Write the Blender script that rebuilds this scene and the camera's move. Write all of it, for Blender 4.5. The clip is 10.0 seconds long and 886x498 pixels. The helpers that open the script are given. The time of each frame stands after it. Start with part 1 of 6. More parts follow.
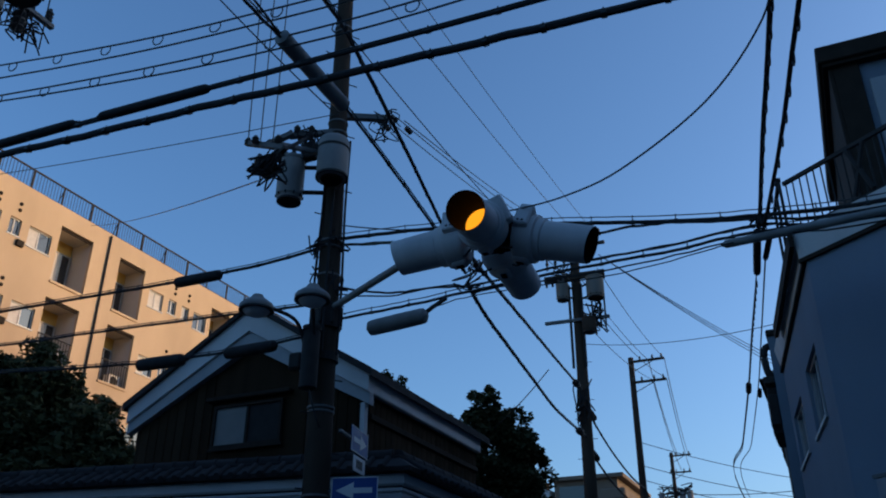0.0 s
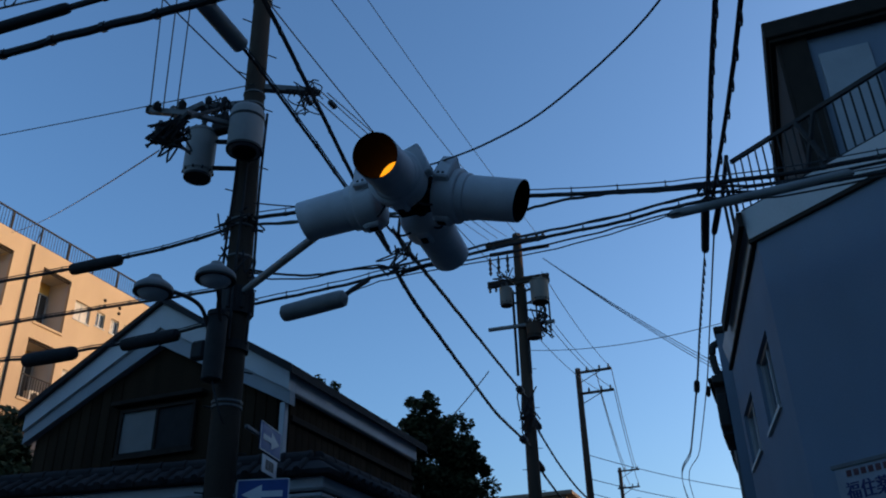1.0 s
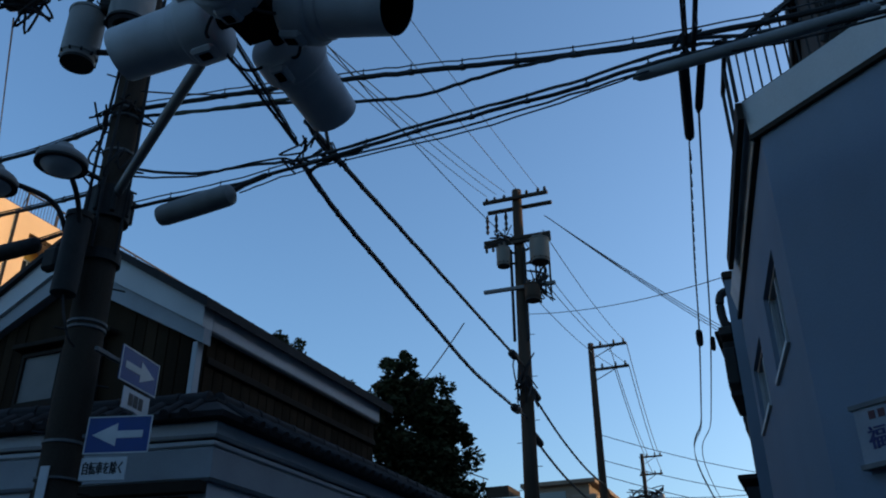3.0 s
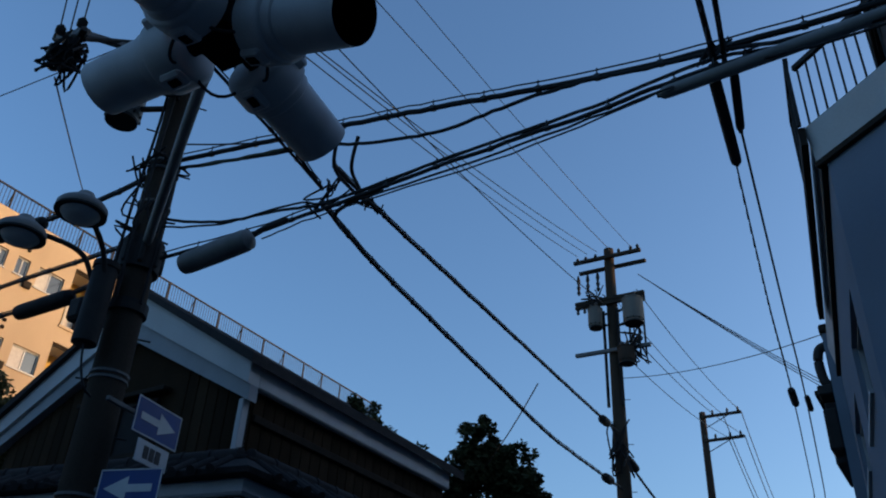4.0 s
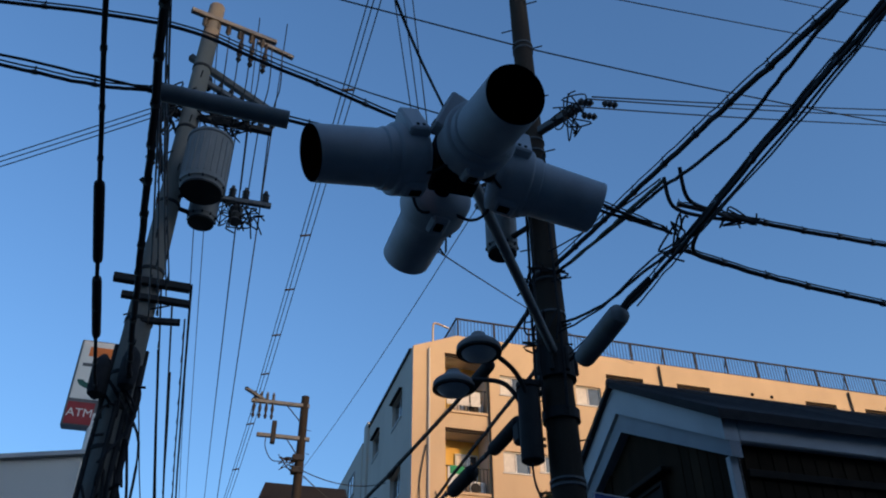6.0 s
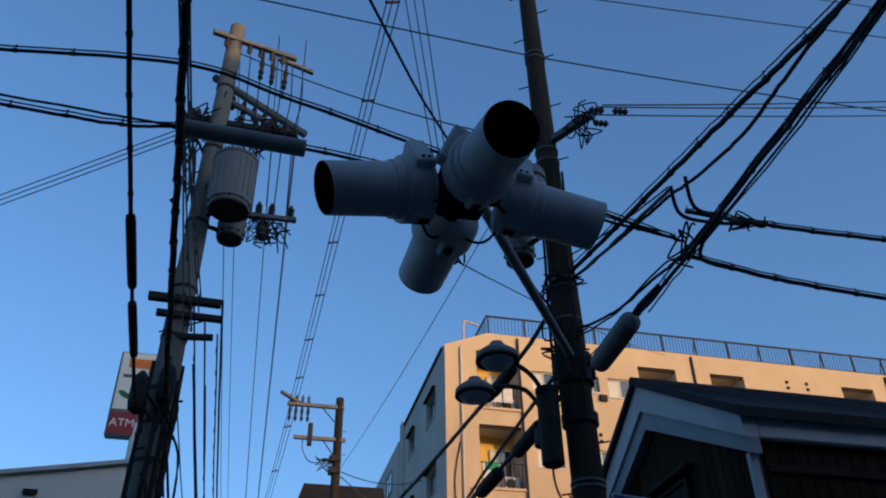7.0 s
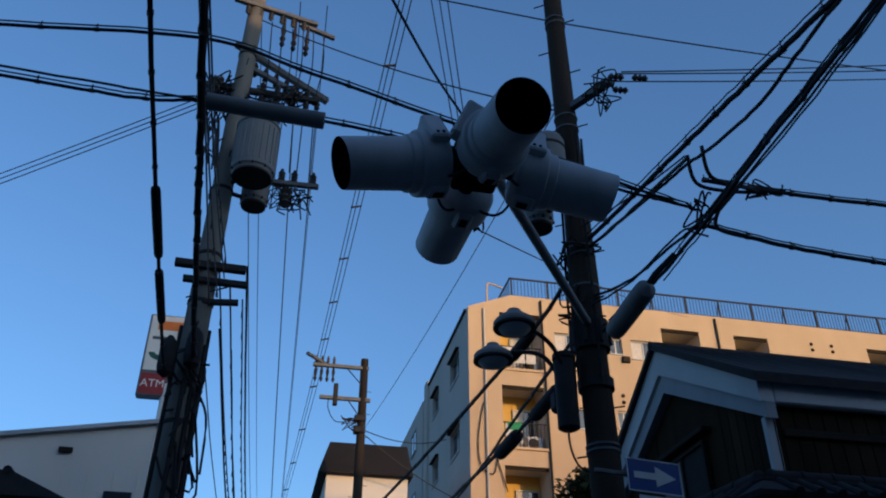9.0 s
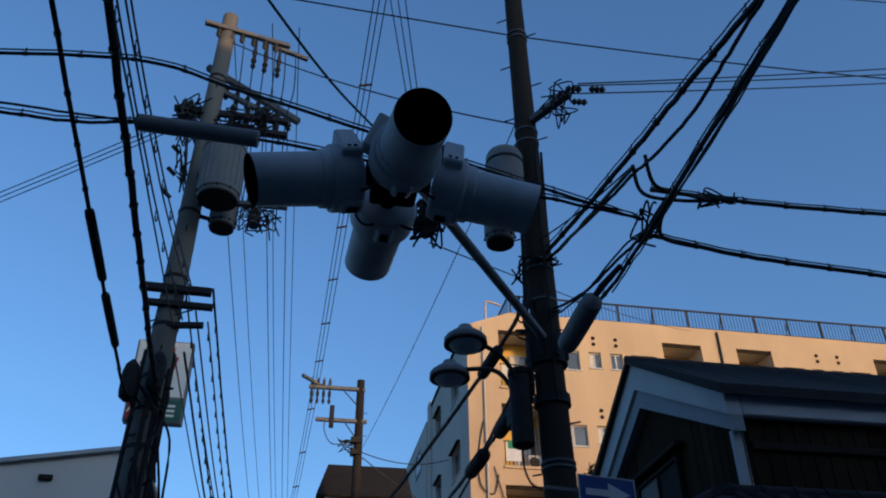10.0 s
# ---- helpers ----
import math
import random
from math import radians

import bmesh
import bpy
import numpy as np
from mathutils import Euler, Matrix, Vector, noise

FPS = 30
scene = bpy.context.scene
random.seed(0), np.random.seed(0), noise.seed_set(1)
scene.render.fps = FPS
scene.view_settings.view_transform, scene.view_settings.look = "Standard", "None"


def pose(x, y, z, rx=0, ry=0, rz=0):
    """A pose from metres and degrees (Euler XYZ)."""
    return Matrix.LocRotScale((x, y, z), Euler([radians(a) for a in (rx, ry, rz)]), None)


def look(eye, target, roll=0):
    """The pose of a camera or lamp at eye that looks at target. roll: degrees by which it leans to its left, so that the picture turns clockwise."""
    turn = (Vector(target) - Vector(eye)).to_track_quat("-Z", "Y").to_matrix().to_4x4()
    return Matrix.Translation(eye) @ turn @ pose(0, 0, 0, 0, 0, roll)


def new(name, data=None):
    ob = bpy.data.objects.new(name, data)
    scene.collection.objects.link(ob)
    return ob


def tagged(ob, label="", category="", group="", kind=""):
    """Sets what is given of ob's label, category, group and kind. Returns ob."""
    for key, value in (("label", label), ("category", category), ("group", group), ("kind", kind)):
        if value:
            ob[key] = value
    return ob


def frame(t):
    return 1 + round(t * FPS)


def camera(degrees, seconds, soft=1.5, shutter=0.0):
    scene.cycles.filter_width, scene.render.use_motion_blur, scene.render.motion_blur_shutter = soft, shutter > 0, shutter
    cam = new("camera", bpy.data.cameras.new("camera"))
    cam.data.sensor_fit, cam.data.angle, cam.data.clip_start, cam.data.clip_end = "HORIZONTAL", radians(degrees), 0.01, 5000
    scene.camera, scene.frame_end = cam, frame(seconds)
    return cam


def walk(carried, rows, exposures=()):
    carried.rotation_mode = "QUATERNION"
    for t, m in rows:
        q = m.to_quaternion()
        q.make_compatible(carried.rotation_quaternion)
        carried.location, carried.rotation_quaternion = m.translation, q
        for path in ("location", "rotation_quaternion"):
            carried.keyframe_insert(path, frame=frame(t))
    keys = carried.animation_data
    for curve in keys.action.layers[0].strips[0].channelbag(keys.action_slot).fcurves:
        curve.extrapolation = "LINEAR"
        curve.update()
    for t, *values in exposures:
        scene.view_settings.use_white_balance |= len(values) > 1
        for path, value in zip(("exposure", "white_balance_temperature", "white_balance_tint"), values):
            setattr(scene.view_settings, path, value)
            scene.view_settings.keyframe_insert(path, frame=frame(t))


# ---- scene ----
cam = camera(55.4, 10.0, soft=2.0)
PATH = [
    (0, (0.393, -0.594, 1.46), (-0.353, 1.035, 2.348), 0.3),
    (0.5, (0.291, -0.002, 1.428), (-0.373, 1.637, 2.361), 0.5),
    (1, (0.219, 0.641, 1.431), (-0.41, 2.294, 2.363), -1.5),
    (1.5, (0.127, 1.293, 1.422), (-0.575, 2.944, 2.306), -1.0),
    (2, (0.147, 2.046, 1.465), (-0.42, 3.734, 2.377), -2.3),
    (2.5, (0.252, 2.688, 1.473), (-0.383, 4.362, 2.365), -1.8),
    (4, (0.957, 4.182, 1.494), (0.041, 5.61, 2.553), 3.2),
    (4.5, (1.261, 4.537, 1.5), (0.14, 5.758, 2.619), 2.9),
    (5, (1.46, 4.889, 1.542), (0.182, 5.892, 2.708), 1.0),
    (5.5, (1.584, 5.173, 1.587), (0.141, 5.9, 2.765), 0.6),
    (6, (1.879, 5.322, 1.573), (0.315, 5.783, 2.732), -0.4),
    (7.5, (2.425, 5.38, 1.548), (0.823, 5.743, 2.689), -0.1),
    (8, (2.503, 5.398, 1.567), (0.89, 5.694, 2.712), 2.2),
    (8.5, (2.481, 5.423, 1.536), (0.873, 5.898, 2.626), 2.1),
    (9, (2.483, 5.411, 1.544), (0.828, 5.754, 2.614), 0.1),
    (9.5, (2.55, 5.77, 1.504), (0.9, 6.065, 2.595), 2.4),
    (10, (2.514, 6.121, 1.564), (0.878, 6.426, 2.673), -0.6),
]
walk(cam, [(t, look(eye, target, roll)) for t, eye, target, roll in PATH], exposures=[(0.0, 0.97, 6100, 10), (1.0, 1.08, 6350, 9), (1.5, 1.06, 6400, 9), (2.0, 1.28, 6600, 8), (2.5, 1.37, 6950, 8), (4.5, 1.10, 6650, 10), (6.0, 1.08, 6400, 10), (7.5, 0.93, 6250, 10), (8.2, 0.78, 6200, 10), (9.0, 0.90, 6200, 10), (10.0, 0.90, 6150, 10)])

# ---- light: low evening sun from the right, clear sky ----
SUN_EL, SUN_AZ = 9.0, 33.0        # azimuth from +x towards +y
world = bpy.data.worlds.new("evening_sky")
scene.world = world
world.use_nodes = True
wn = world.node_tree
sky = wn.nodes.new("ShaderNodeTexSky")
sky.sky_type = "NISHITA"
sky.sun_disc = False
sky.sun_elevation = radians(SUN_EL)
sky.sun_rotation = radians(90.0 - SUN_AZ)
sky.air_density, sky.dust_density, sky.ozone_density = 1.0, 2.6, 4.0
wn.links.new(sky.outputs[0], wn.nodes["Background"].inputs[0])
wn.nodes["Background"].inputs[1].default_value = 0.15
sun = new("sun", bpy.data.lights.new("sun", "SUN"))
sun.data.energy, sun.data.angle, sun.data.color = 1.5, radians(0.6), (1.0, 0.545, 0.215)
_d = Vector((math.cos(radians(SUN_EL)) * math.cos(radians(SUN_AZ)), math.cos(radians(SUN_EL)) * math.sin(radians(SUN_AZ)), math.sin(radians(SUN_EL))))
sun.matrix_world = look(_d * 60, (0, 0, 0))


# ---- materials ----
def material(name, colour, rough=0.7, metal=0.0, vary=0.25, scale=6.0, fine=60.0, bump=0.15, streak=0.0, island=0.0, spec=0.3):
    """A surface with broad stains, fine grain and relief; streak draws the stains out downwards."""
    m = bpy.data.materials.new(name)
    m.use_nodes = True
    nt = m.node_tree
    b = nt.nodes["Principled BSDF"]
    co = nt.nodes.new("ShaderNodeTexCoord")
    mp = nt.nodes.new("ShaderNodeMapping")
    mp.inputs["Scale"].default_value = (1, 1, 1 - streak)
    nt.links.new(co.outputs["Object"], mp.inputs[0])
    n1, n2 = nt.nodes.new("ShaderNodeTexNoise"), nt.nodes.new("ShaderNodeTexNoise")
    n1.inputs["Scale"].default_value, n1.inputs["Detail"].default_value = scale, 6
    n2.inputs["Scale"].default_value, n2.inputs["Detail"].default_value = fine, 4
    nt.links.new(mp.outputs[0], n1.inputs[0])
    nt.links.new(co.outputs["Object"], n2.inputs[0])
    mix = nt.nodes.new("ShaderNodeMath")
    mix.operation = "MULTIPLY_ADD"
    mix.inputs[1].default_value = 0.35
    nt.links.new(n2.outputs[0], mix.inputs[0])
    nt.links.new(n1.outputs[0], mix.inputs[2])
    ramp = nt.nodes.new("ShaderNodeMapRange")
    ramp.inputs[1].default_value, ramp.inputs[2].default_value = 0.35, 1.0
    ramp.inputs[3].default_value, ramp.inputs[4].default_value = 1 - vary, 1 + vary
    nt.links.new(mix.outputs[0], ramp.inputs[0])
    last = ramp.outputs[0]
    if island:
        info = nt.nodes.new("ShaderNodeObjectInfo")
        r2 = nt.nodes.new("ShaderNodeMapRange")
        r2.inputs[3].default_value, r2.inputs[4].default_value = 1 - island, 1 + island
        nt.links.new(info.outputs["Random"], r2.inputs[0])
        mm = nt.nodes.new("ShaderNodeMath")
        mm.operation = "MULTIPLY"
        nt.links.new(last, mm.inputs[0])
        nt.links.new(r2.outputs[0], mm.inputs[1])
        last = mm.outputs[0]
    mul = nt.nodes.new("ShaderNodeVectorMath")
    mul.operation = "SCALE"
    mul.inputs[0].default_value = colour
    nt.links.new(last, mul.inputs["Scale"])
    nt.links.new(mul.outputs[0], b.inputs["Base Color"])
    rr = nt.nodes.new("ShaderNodeMapRange")
    rr.inputs[3].default_value, rr.inputs[4].default_value = max(rough - 0.12, 0.05), min(rough + 0.12, 1)
    nt.links.new(n1.outputs[0], rr.inputs[0])
    nt.links.new(rr.outputs[0], b.inputs["Roughness"])
    b.inputs["Metallic"].default_value = metal
    b.inputs["Specular IOR Level"].default_value = spec
    if bump:
        bp = nt.nodes.new("ShaderNodeBump")
        bp.inputs["Strength"].default_value, bp.inputs["Distance"].default_value = bump, 0.01
        nt.links.new(n2.outputs[0], bp.inputs["Height"])
        nt.links.new(bp.outputs[0], b.inputs["Normal"])
    return m


def glass_material(name, colour, rough=0.05):
    m = bpy.data.materials.new(name)
    m.use_nodes = True
    b = m.node_tree.nodes["Principled BSDF"]
    b.inputs["Base Color"].default_value = (*colour, 1)
    b.inputs["Roughness"].default_value = rough
    b.inputs["IOR"].default_value = 1.5
    b.inputs["Coat Weight"].default_value = 0.6
    return m


def glow_material(name, colour, strength):
    m = material(name, colour, 0.3, 0, 0.1, 30, 200, 0)
    b = m.node_tree.nodes["Principled BSDF"]
    b.inputs["Emission Color"].default_value = (*colour, 1)
    b.inputs["Emission Strength"].default_value = strength
    return m


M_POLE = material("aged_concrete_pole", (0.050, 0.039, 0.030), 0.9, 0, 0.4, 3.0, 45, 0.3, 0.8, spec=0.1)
# darker copy of the pole concrete, so pole F's sunlit shaft stays dim
M_POLE_DARK = material("darkened_concrete_pole", (0.030, 0.026, 0.022), 0.9, 0, 0.4, 3.0, 45, 0.3, 0.8, spec=0.1)
M_POLE_PALE = material("pale_concrete_pole", (0.17, 0.165, 0.145), 0.9, 0, 0.25, 3.0, 45, 0.3, 0.8, spec=0.15)
M_SIGNAL = material("signal_housing_paint", (0.49, 0.50, 0.505), 0.55, 0, 0.16, 5.0, 90, 0.06, 0.5)
M_BLACK = material("visor_black", (0.008, 0.008, 0.009), 0.95, 0, 0.2, 8, 80, 0.1, spec=0.02)
M_CABLE = material("black_cable_sheath", (0.030, 0.030, 0.031), 0.8, 0, 0.3, 10, 120, 0.1, spec=0.15)
M_CABLE_G = material("green_grey_cable", (0.06, 0.07, 0.05), 0.6, 0, 0.3, 10, 120, 0.1)
M_WIRE = material("weathered_wire", (0.03, 0.033, 0.035), 0.5, 0.3, 0.3, 10, 120, 0.0)
M_STEEL = material("galvanised_steel", (0.13, 0.135, 0.135), 0.65, 0.3, 0.25, 7, 90, 0.12)
M_DARKSTEEL = material("dark_weathered_steel", (0.035, 0.034, 0.033), 0.75, 0.2, 0.3, 7, 90, 0.12, spec=0.2)
M_CAN = material("transformer_paint", (0.20, 0.205, 0.20), 0.6, 0.0, 0.25, 4, 70, 0.08, 0.6)
M_PORC = material("grey_porcelain", (0.08, 0.08, 0.08), 0.5, 0, 0.15, 12, 90, 0.0)
M_GREYTUBE = material("grey_cable_guard", (0.11, 0.115, 0.115), 0.7, 0, 0.18, 5, 80, 0.06, spec=0.2)
# one render in two tones: warm for the sunlit face, grey where shaded
M_APT = material("cream_render_wall", (0.50, 0.372, 0.240), 0.95, 0, 0.14, 0.6, 35, 0.2, 0.6, spec=0.1)
M_APT_SIDE = material("grey_render_wall", (0.46, 0.44, 0.40), 0.95, 0, 0.12, 0.6, 35, 0.2, 0.6, spec=0.1)
M_RECESS = material("ochre_balcony_wall", (0.62, 0.40, 0.11), 0.9, 0, 0.1, 1.0, 35, 0.1, spec=0.1)
M_PLASTER = material("white_plaster", (0.50, 0.51, 0.51), 0.9, 0, 0.16, 1.2, 40, 0.2, 0.6, spec=0.1)
M_BLUETRIM = material("grey_blue_fascia", (0.31, 0.33, 0.345), 0.85, 0, 0.14, 2, 50, 0.1, spec=0.1)
M_DARKWOOD = material("charred_cedar_board", (0.034, 0.023, 0.014), 0.95, 0, 0.35, 3, 60, 0.4, 0.9, island=0.25, spec=0.05)
M_ROOF = material("dark_roof_tile", (0.036, 0.035, 0.036), 0.8, 0, 0.3, 5, 60, 0.3, island=0.25, spec=0.08)
M_RBLD = material("grey_blue_render", (0.165, 0.205, 0.255), 0.9, 0, 0.10, 0.9, 45, 0.25, 0.5, spec=0.1)
M_DARKTRIM = material("dark_brown_trim", (0.030, 0.024, 0.019), 0.85, 0, 0.3, 4, 60, 0.1, spec=0.1)
M_ASPHALT = material("asphalt", (0.05, 0.05, 0.052), 0.9, 0, 0.25, 2, 80, 0.5)
M_PALEWALL = material("pale_siding", (0.72, 0.69, 0.62), 0.9, 0, 0.08, 0.8, 40, 0.1, 0.6, spec=0.1)
M_GLASS = glass_material("window_glass", (0.02, 0.025, 0.03))
# dark matte pane standing in for glass that mirrors no bright sky
M_DARKPANE = material("dark_matte_pane", (0.03, 0.03, 0.03), 0.9, 0, 0.2, 6, 90, 0.1, spec=0.1)
M_SHOJI = material("dull_paper_screen", (0.20, 0.20, 0.19), 0.95, 0, 0.15, 3, 60, 0.05, spec=0.05)
M_FRAME = material("window_frame_grey", (0.35, 0.36, 0.36), 0.5, 0.3, 0.1, 8, 80, 0.05)
M_CURTAIN = material("pale_curtain", (0.55, 0.52, 0.47), 0.9, 0, 0.15, 9, 80, 0.2)
M_LEAF = material("evergreen_leaf", (0.040, 0.046, 0.018), 0.7, 0, 0.4, 4, 30, 0.1, spec=0.15)
M_BARK = material("bark", (0.08, 0.06, 0.045), 0.9, 0, 0.3, 5, 40, 0.5)
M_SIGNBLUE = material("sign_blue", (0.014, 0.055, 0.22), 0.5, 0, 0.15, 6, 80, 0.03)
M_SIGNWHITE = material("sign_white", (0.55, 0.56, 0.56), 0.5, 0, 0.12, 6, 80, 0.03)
M_AMBER = glow_material("lit_amber_lens", (1.0, 0.33, 0.01), 0.7)
M_LENS = glass_material("unlit_lens", (0.10, 0.02, 0.015), 0.2)


# ---- mesh helpers ----
def finish(bm, name, mat, parent=None, label="", smooth=False):
    me = bpy.data.meshes.new(name)
    bm.normal_update()
    bm.to_mesh(me)
    bm.free()
    if smooth:
        me.shade_smooth()
        me.set_sharp_from_angle(angle=radians(40))
    me.materials.append(mat)
    ob = new(name, me)
    if parent is not None:
        ob.parent = parent
    if label:
        ob["label"] = label
    return ob


def part(name, bm, mat, parent, label="", smooth=False):
    return finish(bm, name, mat, parent, label, smooth)


def thing(name, label, category, group="", kind="", at=(0, 0, 0)):
    ob = new(name)
    ob.empty_display_size = 0.2
    ob.location = at
    return tagged(ob, label, category, group, kind)


def box(bm, lo, hi, bevel=0.0, m=None):
    """An upright block between two corners."""
    x0, y0, z0 = lo
    x1, y1, z1 = hi
    mat = Matrix.Translation(((x0 + x1) / 2, (y0 + y1) / 2, (z0 + z1) / 2)) @ Matrix.Diagonal((abs(x1 - x0), abs(y1 - y0), abs(z1 - z0), 1))
    made = bmesh.ops.create_cube(bm, size=1, matrix=(m or Matrix()) @ mat)["verts"]
    if bevel:
        bmesh.ops.bevel(bm, geom=list({e for v in made for e in v.link_edges}), offset=bevel, segments=1, affect="EDGES")
    return bm


def boxm(lo, hi, bevel=0.0, m=None):
    return box(bmesh.new(), lo, hi, bevel, m)


def axis_matrix(a, b):
    a, b = Vector(a), Vector(b)
    return Matrix.Translation(a) @ (b - a).to_track_quat("Z", "X").to_matrix().to_4x4()


def lathe(bm, profile, m=None, seg=20, caps=True):
    """Turns (radius, height) pairs round z, then moves them by m."""
    m = m or Matrix()
    rings = []
    for r, z in profile:
        rings.append([bm.verts.new(m @ Vector((r * math.cos(2 * math.pi * k / seg), r * math.sin(2 * math.pi * k / seg), z))) for k in range(seg)])
    for a, b in zip(rings, rings[1:]):
        for k in range(seg):
            bm.faces.new((a[k], a[(k + 1) % seg], b[(k + 1) % seg], b[k]))
    if caps:
        bm.faces.new(rings[0][::-1])
        bm.faces.new(rings[-1])
    return bm


def rod(bm, a, b, r, r2=None, seg=10):
    a, b = Vector(a), Vector(b)
    return lathe(bm, ((r, 0), (r if r2 is None else r2, (b - a).length)), axis_matrix(a, b), seg)


def rodm(a, b, r, r2=None, seg=10):
    return rod(bmesh.new(), a, b, r, r2, seg)


def tube(bm, pts, r, seg=6):
    """A round cable through the points."""
    pts = [Vector(p) for p in pts]
    rings = []
    for k, p in enumerate(pts):
        d = (pts[min(k + 1, len(pts) - 1)] - pts[max(k - 1, 0)]).normalized()
        side = d.cross(Vector((0, 0, 1)))
        if side.length < 0.05:
            side = d.cross(Vector((1, 0, 0)))
        side.normalize()
        up = side.cross(d)
        rings.append([bm.verts.new(p + r * (math.cos(2 * math.pi * s / seg) * side + math.sin(2 * math.pi * s / seg) * up)) for s in range(seg)])
    for a, b in zip(rings, rings[1:]):
        for s in range(seg):
            bm.faces.new((a[s], a[(s + 1) % seg], b[(s + 1) % seg], b[s]))
    bm.faces.new(rings[0][::-1])
    bm.faces.new(rings[-1])
    return bm


def sagging(a, b, sag, n=14):
    a, b = Vector(a), Vector(b)
    return [a.lerp(b, k / n) - Vector((0, 0, sag * 4 * (k / n) * (1 - k / n))) for k in range(n + 1)]


def through_points(pts, n=6):
    """A smooth line through the points."""
    pts = [Vector(p) for p in pts]
    out = []
    for k in range(len(pts) - 1):
        p0, p1, p2, p3 = pts[max(k - 1, 0)], pts[k], pts[k + 1], pts[min(k + 2, len(pts) - 1)]
        for j in range(n):
            t = j / n
            out.append(0.5 * ((2 * p1) + (p2 - p0) * t + (2 * p0 - 5 * p1 + 4 * p2 - p3) * t * t + (3 * p1 - p0 - 3 * p2 + p3) * t ** 3))
    return out + [pts[-1]]


# ================= setting =================
tagged(finish(boxm((-300, -300, -0.3), (300, 300, 0)), "ground", M_ASPHALT), "grey asphalt street surface at a small crossing", "ground", kind="structure")
# tall unseen walls added as neighbours, keeping low sun and sky off the crossing
tagged(finish(boxm((12, -30, 0), (13, 70, 16.8)), "shade_wall_east", M_RBLD), "unseen plain wall added to shade the crossing", "wall", kind="structure")
tagged(finish(boxm((-45, -26, 0), (12, -25, 10)), "shade_wall_south", M_RBLD), "unseen plain wall added to shade the crossing", "wall", kind="structure")


# ================= flashing signal over the crossing =================
HUB = Vector((-2.375, 6.675, 5.475))


def signal_head(parent, azimuth, droop, lid_turn, lit):
    """One lamp head: flat drum, long visor, deep lens and clamp lid."""
    turn = Matrix.Translation(HUB) @ Matrix.Rotation(radians(azimuth), 4, "Z") @ Matrix.Rotation(radians(90 + droop), 4, "Y")
    # local z runs outwards along the head's axis, local x points down
    part("drum", lathe(bmesh.new(), ((0.06, 0.285), (0.21, 0.287), (0.232, 0.295), (0.243, 0.312), (0.247, 0.34), (0.249, 0.485), (0.244, 0.502), (0.236, 0.508), (0.217, 0.512), (0.213, 0.575), (0.202, 0.585), (0.1985, 0.586)), turn, 40, False), M_SIGNAL, parent, smooth=True)
    bm = bmesh.new()
    seg = 44
    rings = []
    for r, z, cut in ((0.199, 0.57, 0), (0.195, 0.77, 0), (0.190, 1.05, 0.022), (0.188, 1.058, 0.022), (0.181, 1.055, 0.022), (0.184, 0.9, 0.01), (0.188, 0.62, 0), (0.187, 0.36, 0)):
        ring = []
        for k in range(seg):
            a = 2 * math.pi * k / seg
            ring.append(bm.verts.new(turn @ Vector((r * math.cos(a), r * math.sin(a), z - cut * math.cos(a)))))
        rings.append(ring)
    for a, b in zip(rings, rings[1:]):
        for k in range(seg):
            bm.faces.new((a[k], a[(k + 1) % seg], b[(k + 1) % seg], b[k]))
    visor = part("visor", bm, M_SIGNAL, parent, "long pale grey visor tube", smooth=True)
    visor.data.materials.append(M_BLACK)
    for poly in visor.data.polygons:
        if poly.index >= 3 * seg:
            poly.material_index = 1
    part("lens", lathe(bmesh.new(), ((0.188, 0.365), (0.16, 0.39), (0.11, 0.41), (0.05, 0.42), (0.01, 0.422)), turn, 28), M_AMBER if lit else M_LENS, parent, "lit amber lens" if lit else "dark unlit lens", smooth=True)
    side = turn @ Matrix.Rotation(radians(lid_turn), 4, "Z")
    up = math.copysign(1.0, lid_turn)
    ys = sorted((-0.085 * up, 0.20 * up))
    lid = part("clamp_lid", box(bmesh.new(), (-0.298, ys[0], 0.305), (-0.13, ys[1], 0.455), 0.014, side), M_SIGNAL, parent)
    part("lid_gap", box(bmesh.new(), (-0.275, ys[0] + 0.03, 0.29), (-0.13, ys[1] - 0.03, 0.308), 0.004, side), M_BLACK, lid)
    for z in (0.355, 0.40):
        part("bolt", rod(bmesh.new(), side @ Vector((-0.29, -0.045 * up, z)), side @ Vector((-0.305, -0.045 * up, z)), 0.013, seg=8), M_BLACK, lid)
    part("hinge_block", box(bmesh.new(), (0.22, -0.07, 0.30), (0.275, 0.07, 0.47), 0.022, turn), M_SIGNAL, parent)
    part("latch", box(bmesh.new(), (0.268, -0.03, 0.34), (0.285, 0.03, 0.42), 0.005, turn), M_BLACK, parent)
    part("neck", rod(bmesh.new(), turn @ Vector((0, 0, 0.06)), turn @ Vector((0, 0, 0.27)), 0.06, seg=14), M_BLACK, parent)


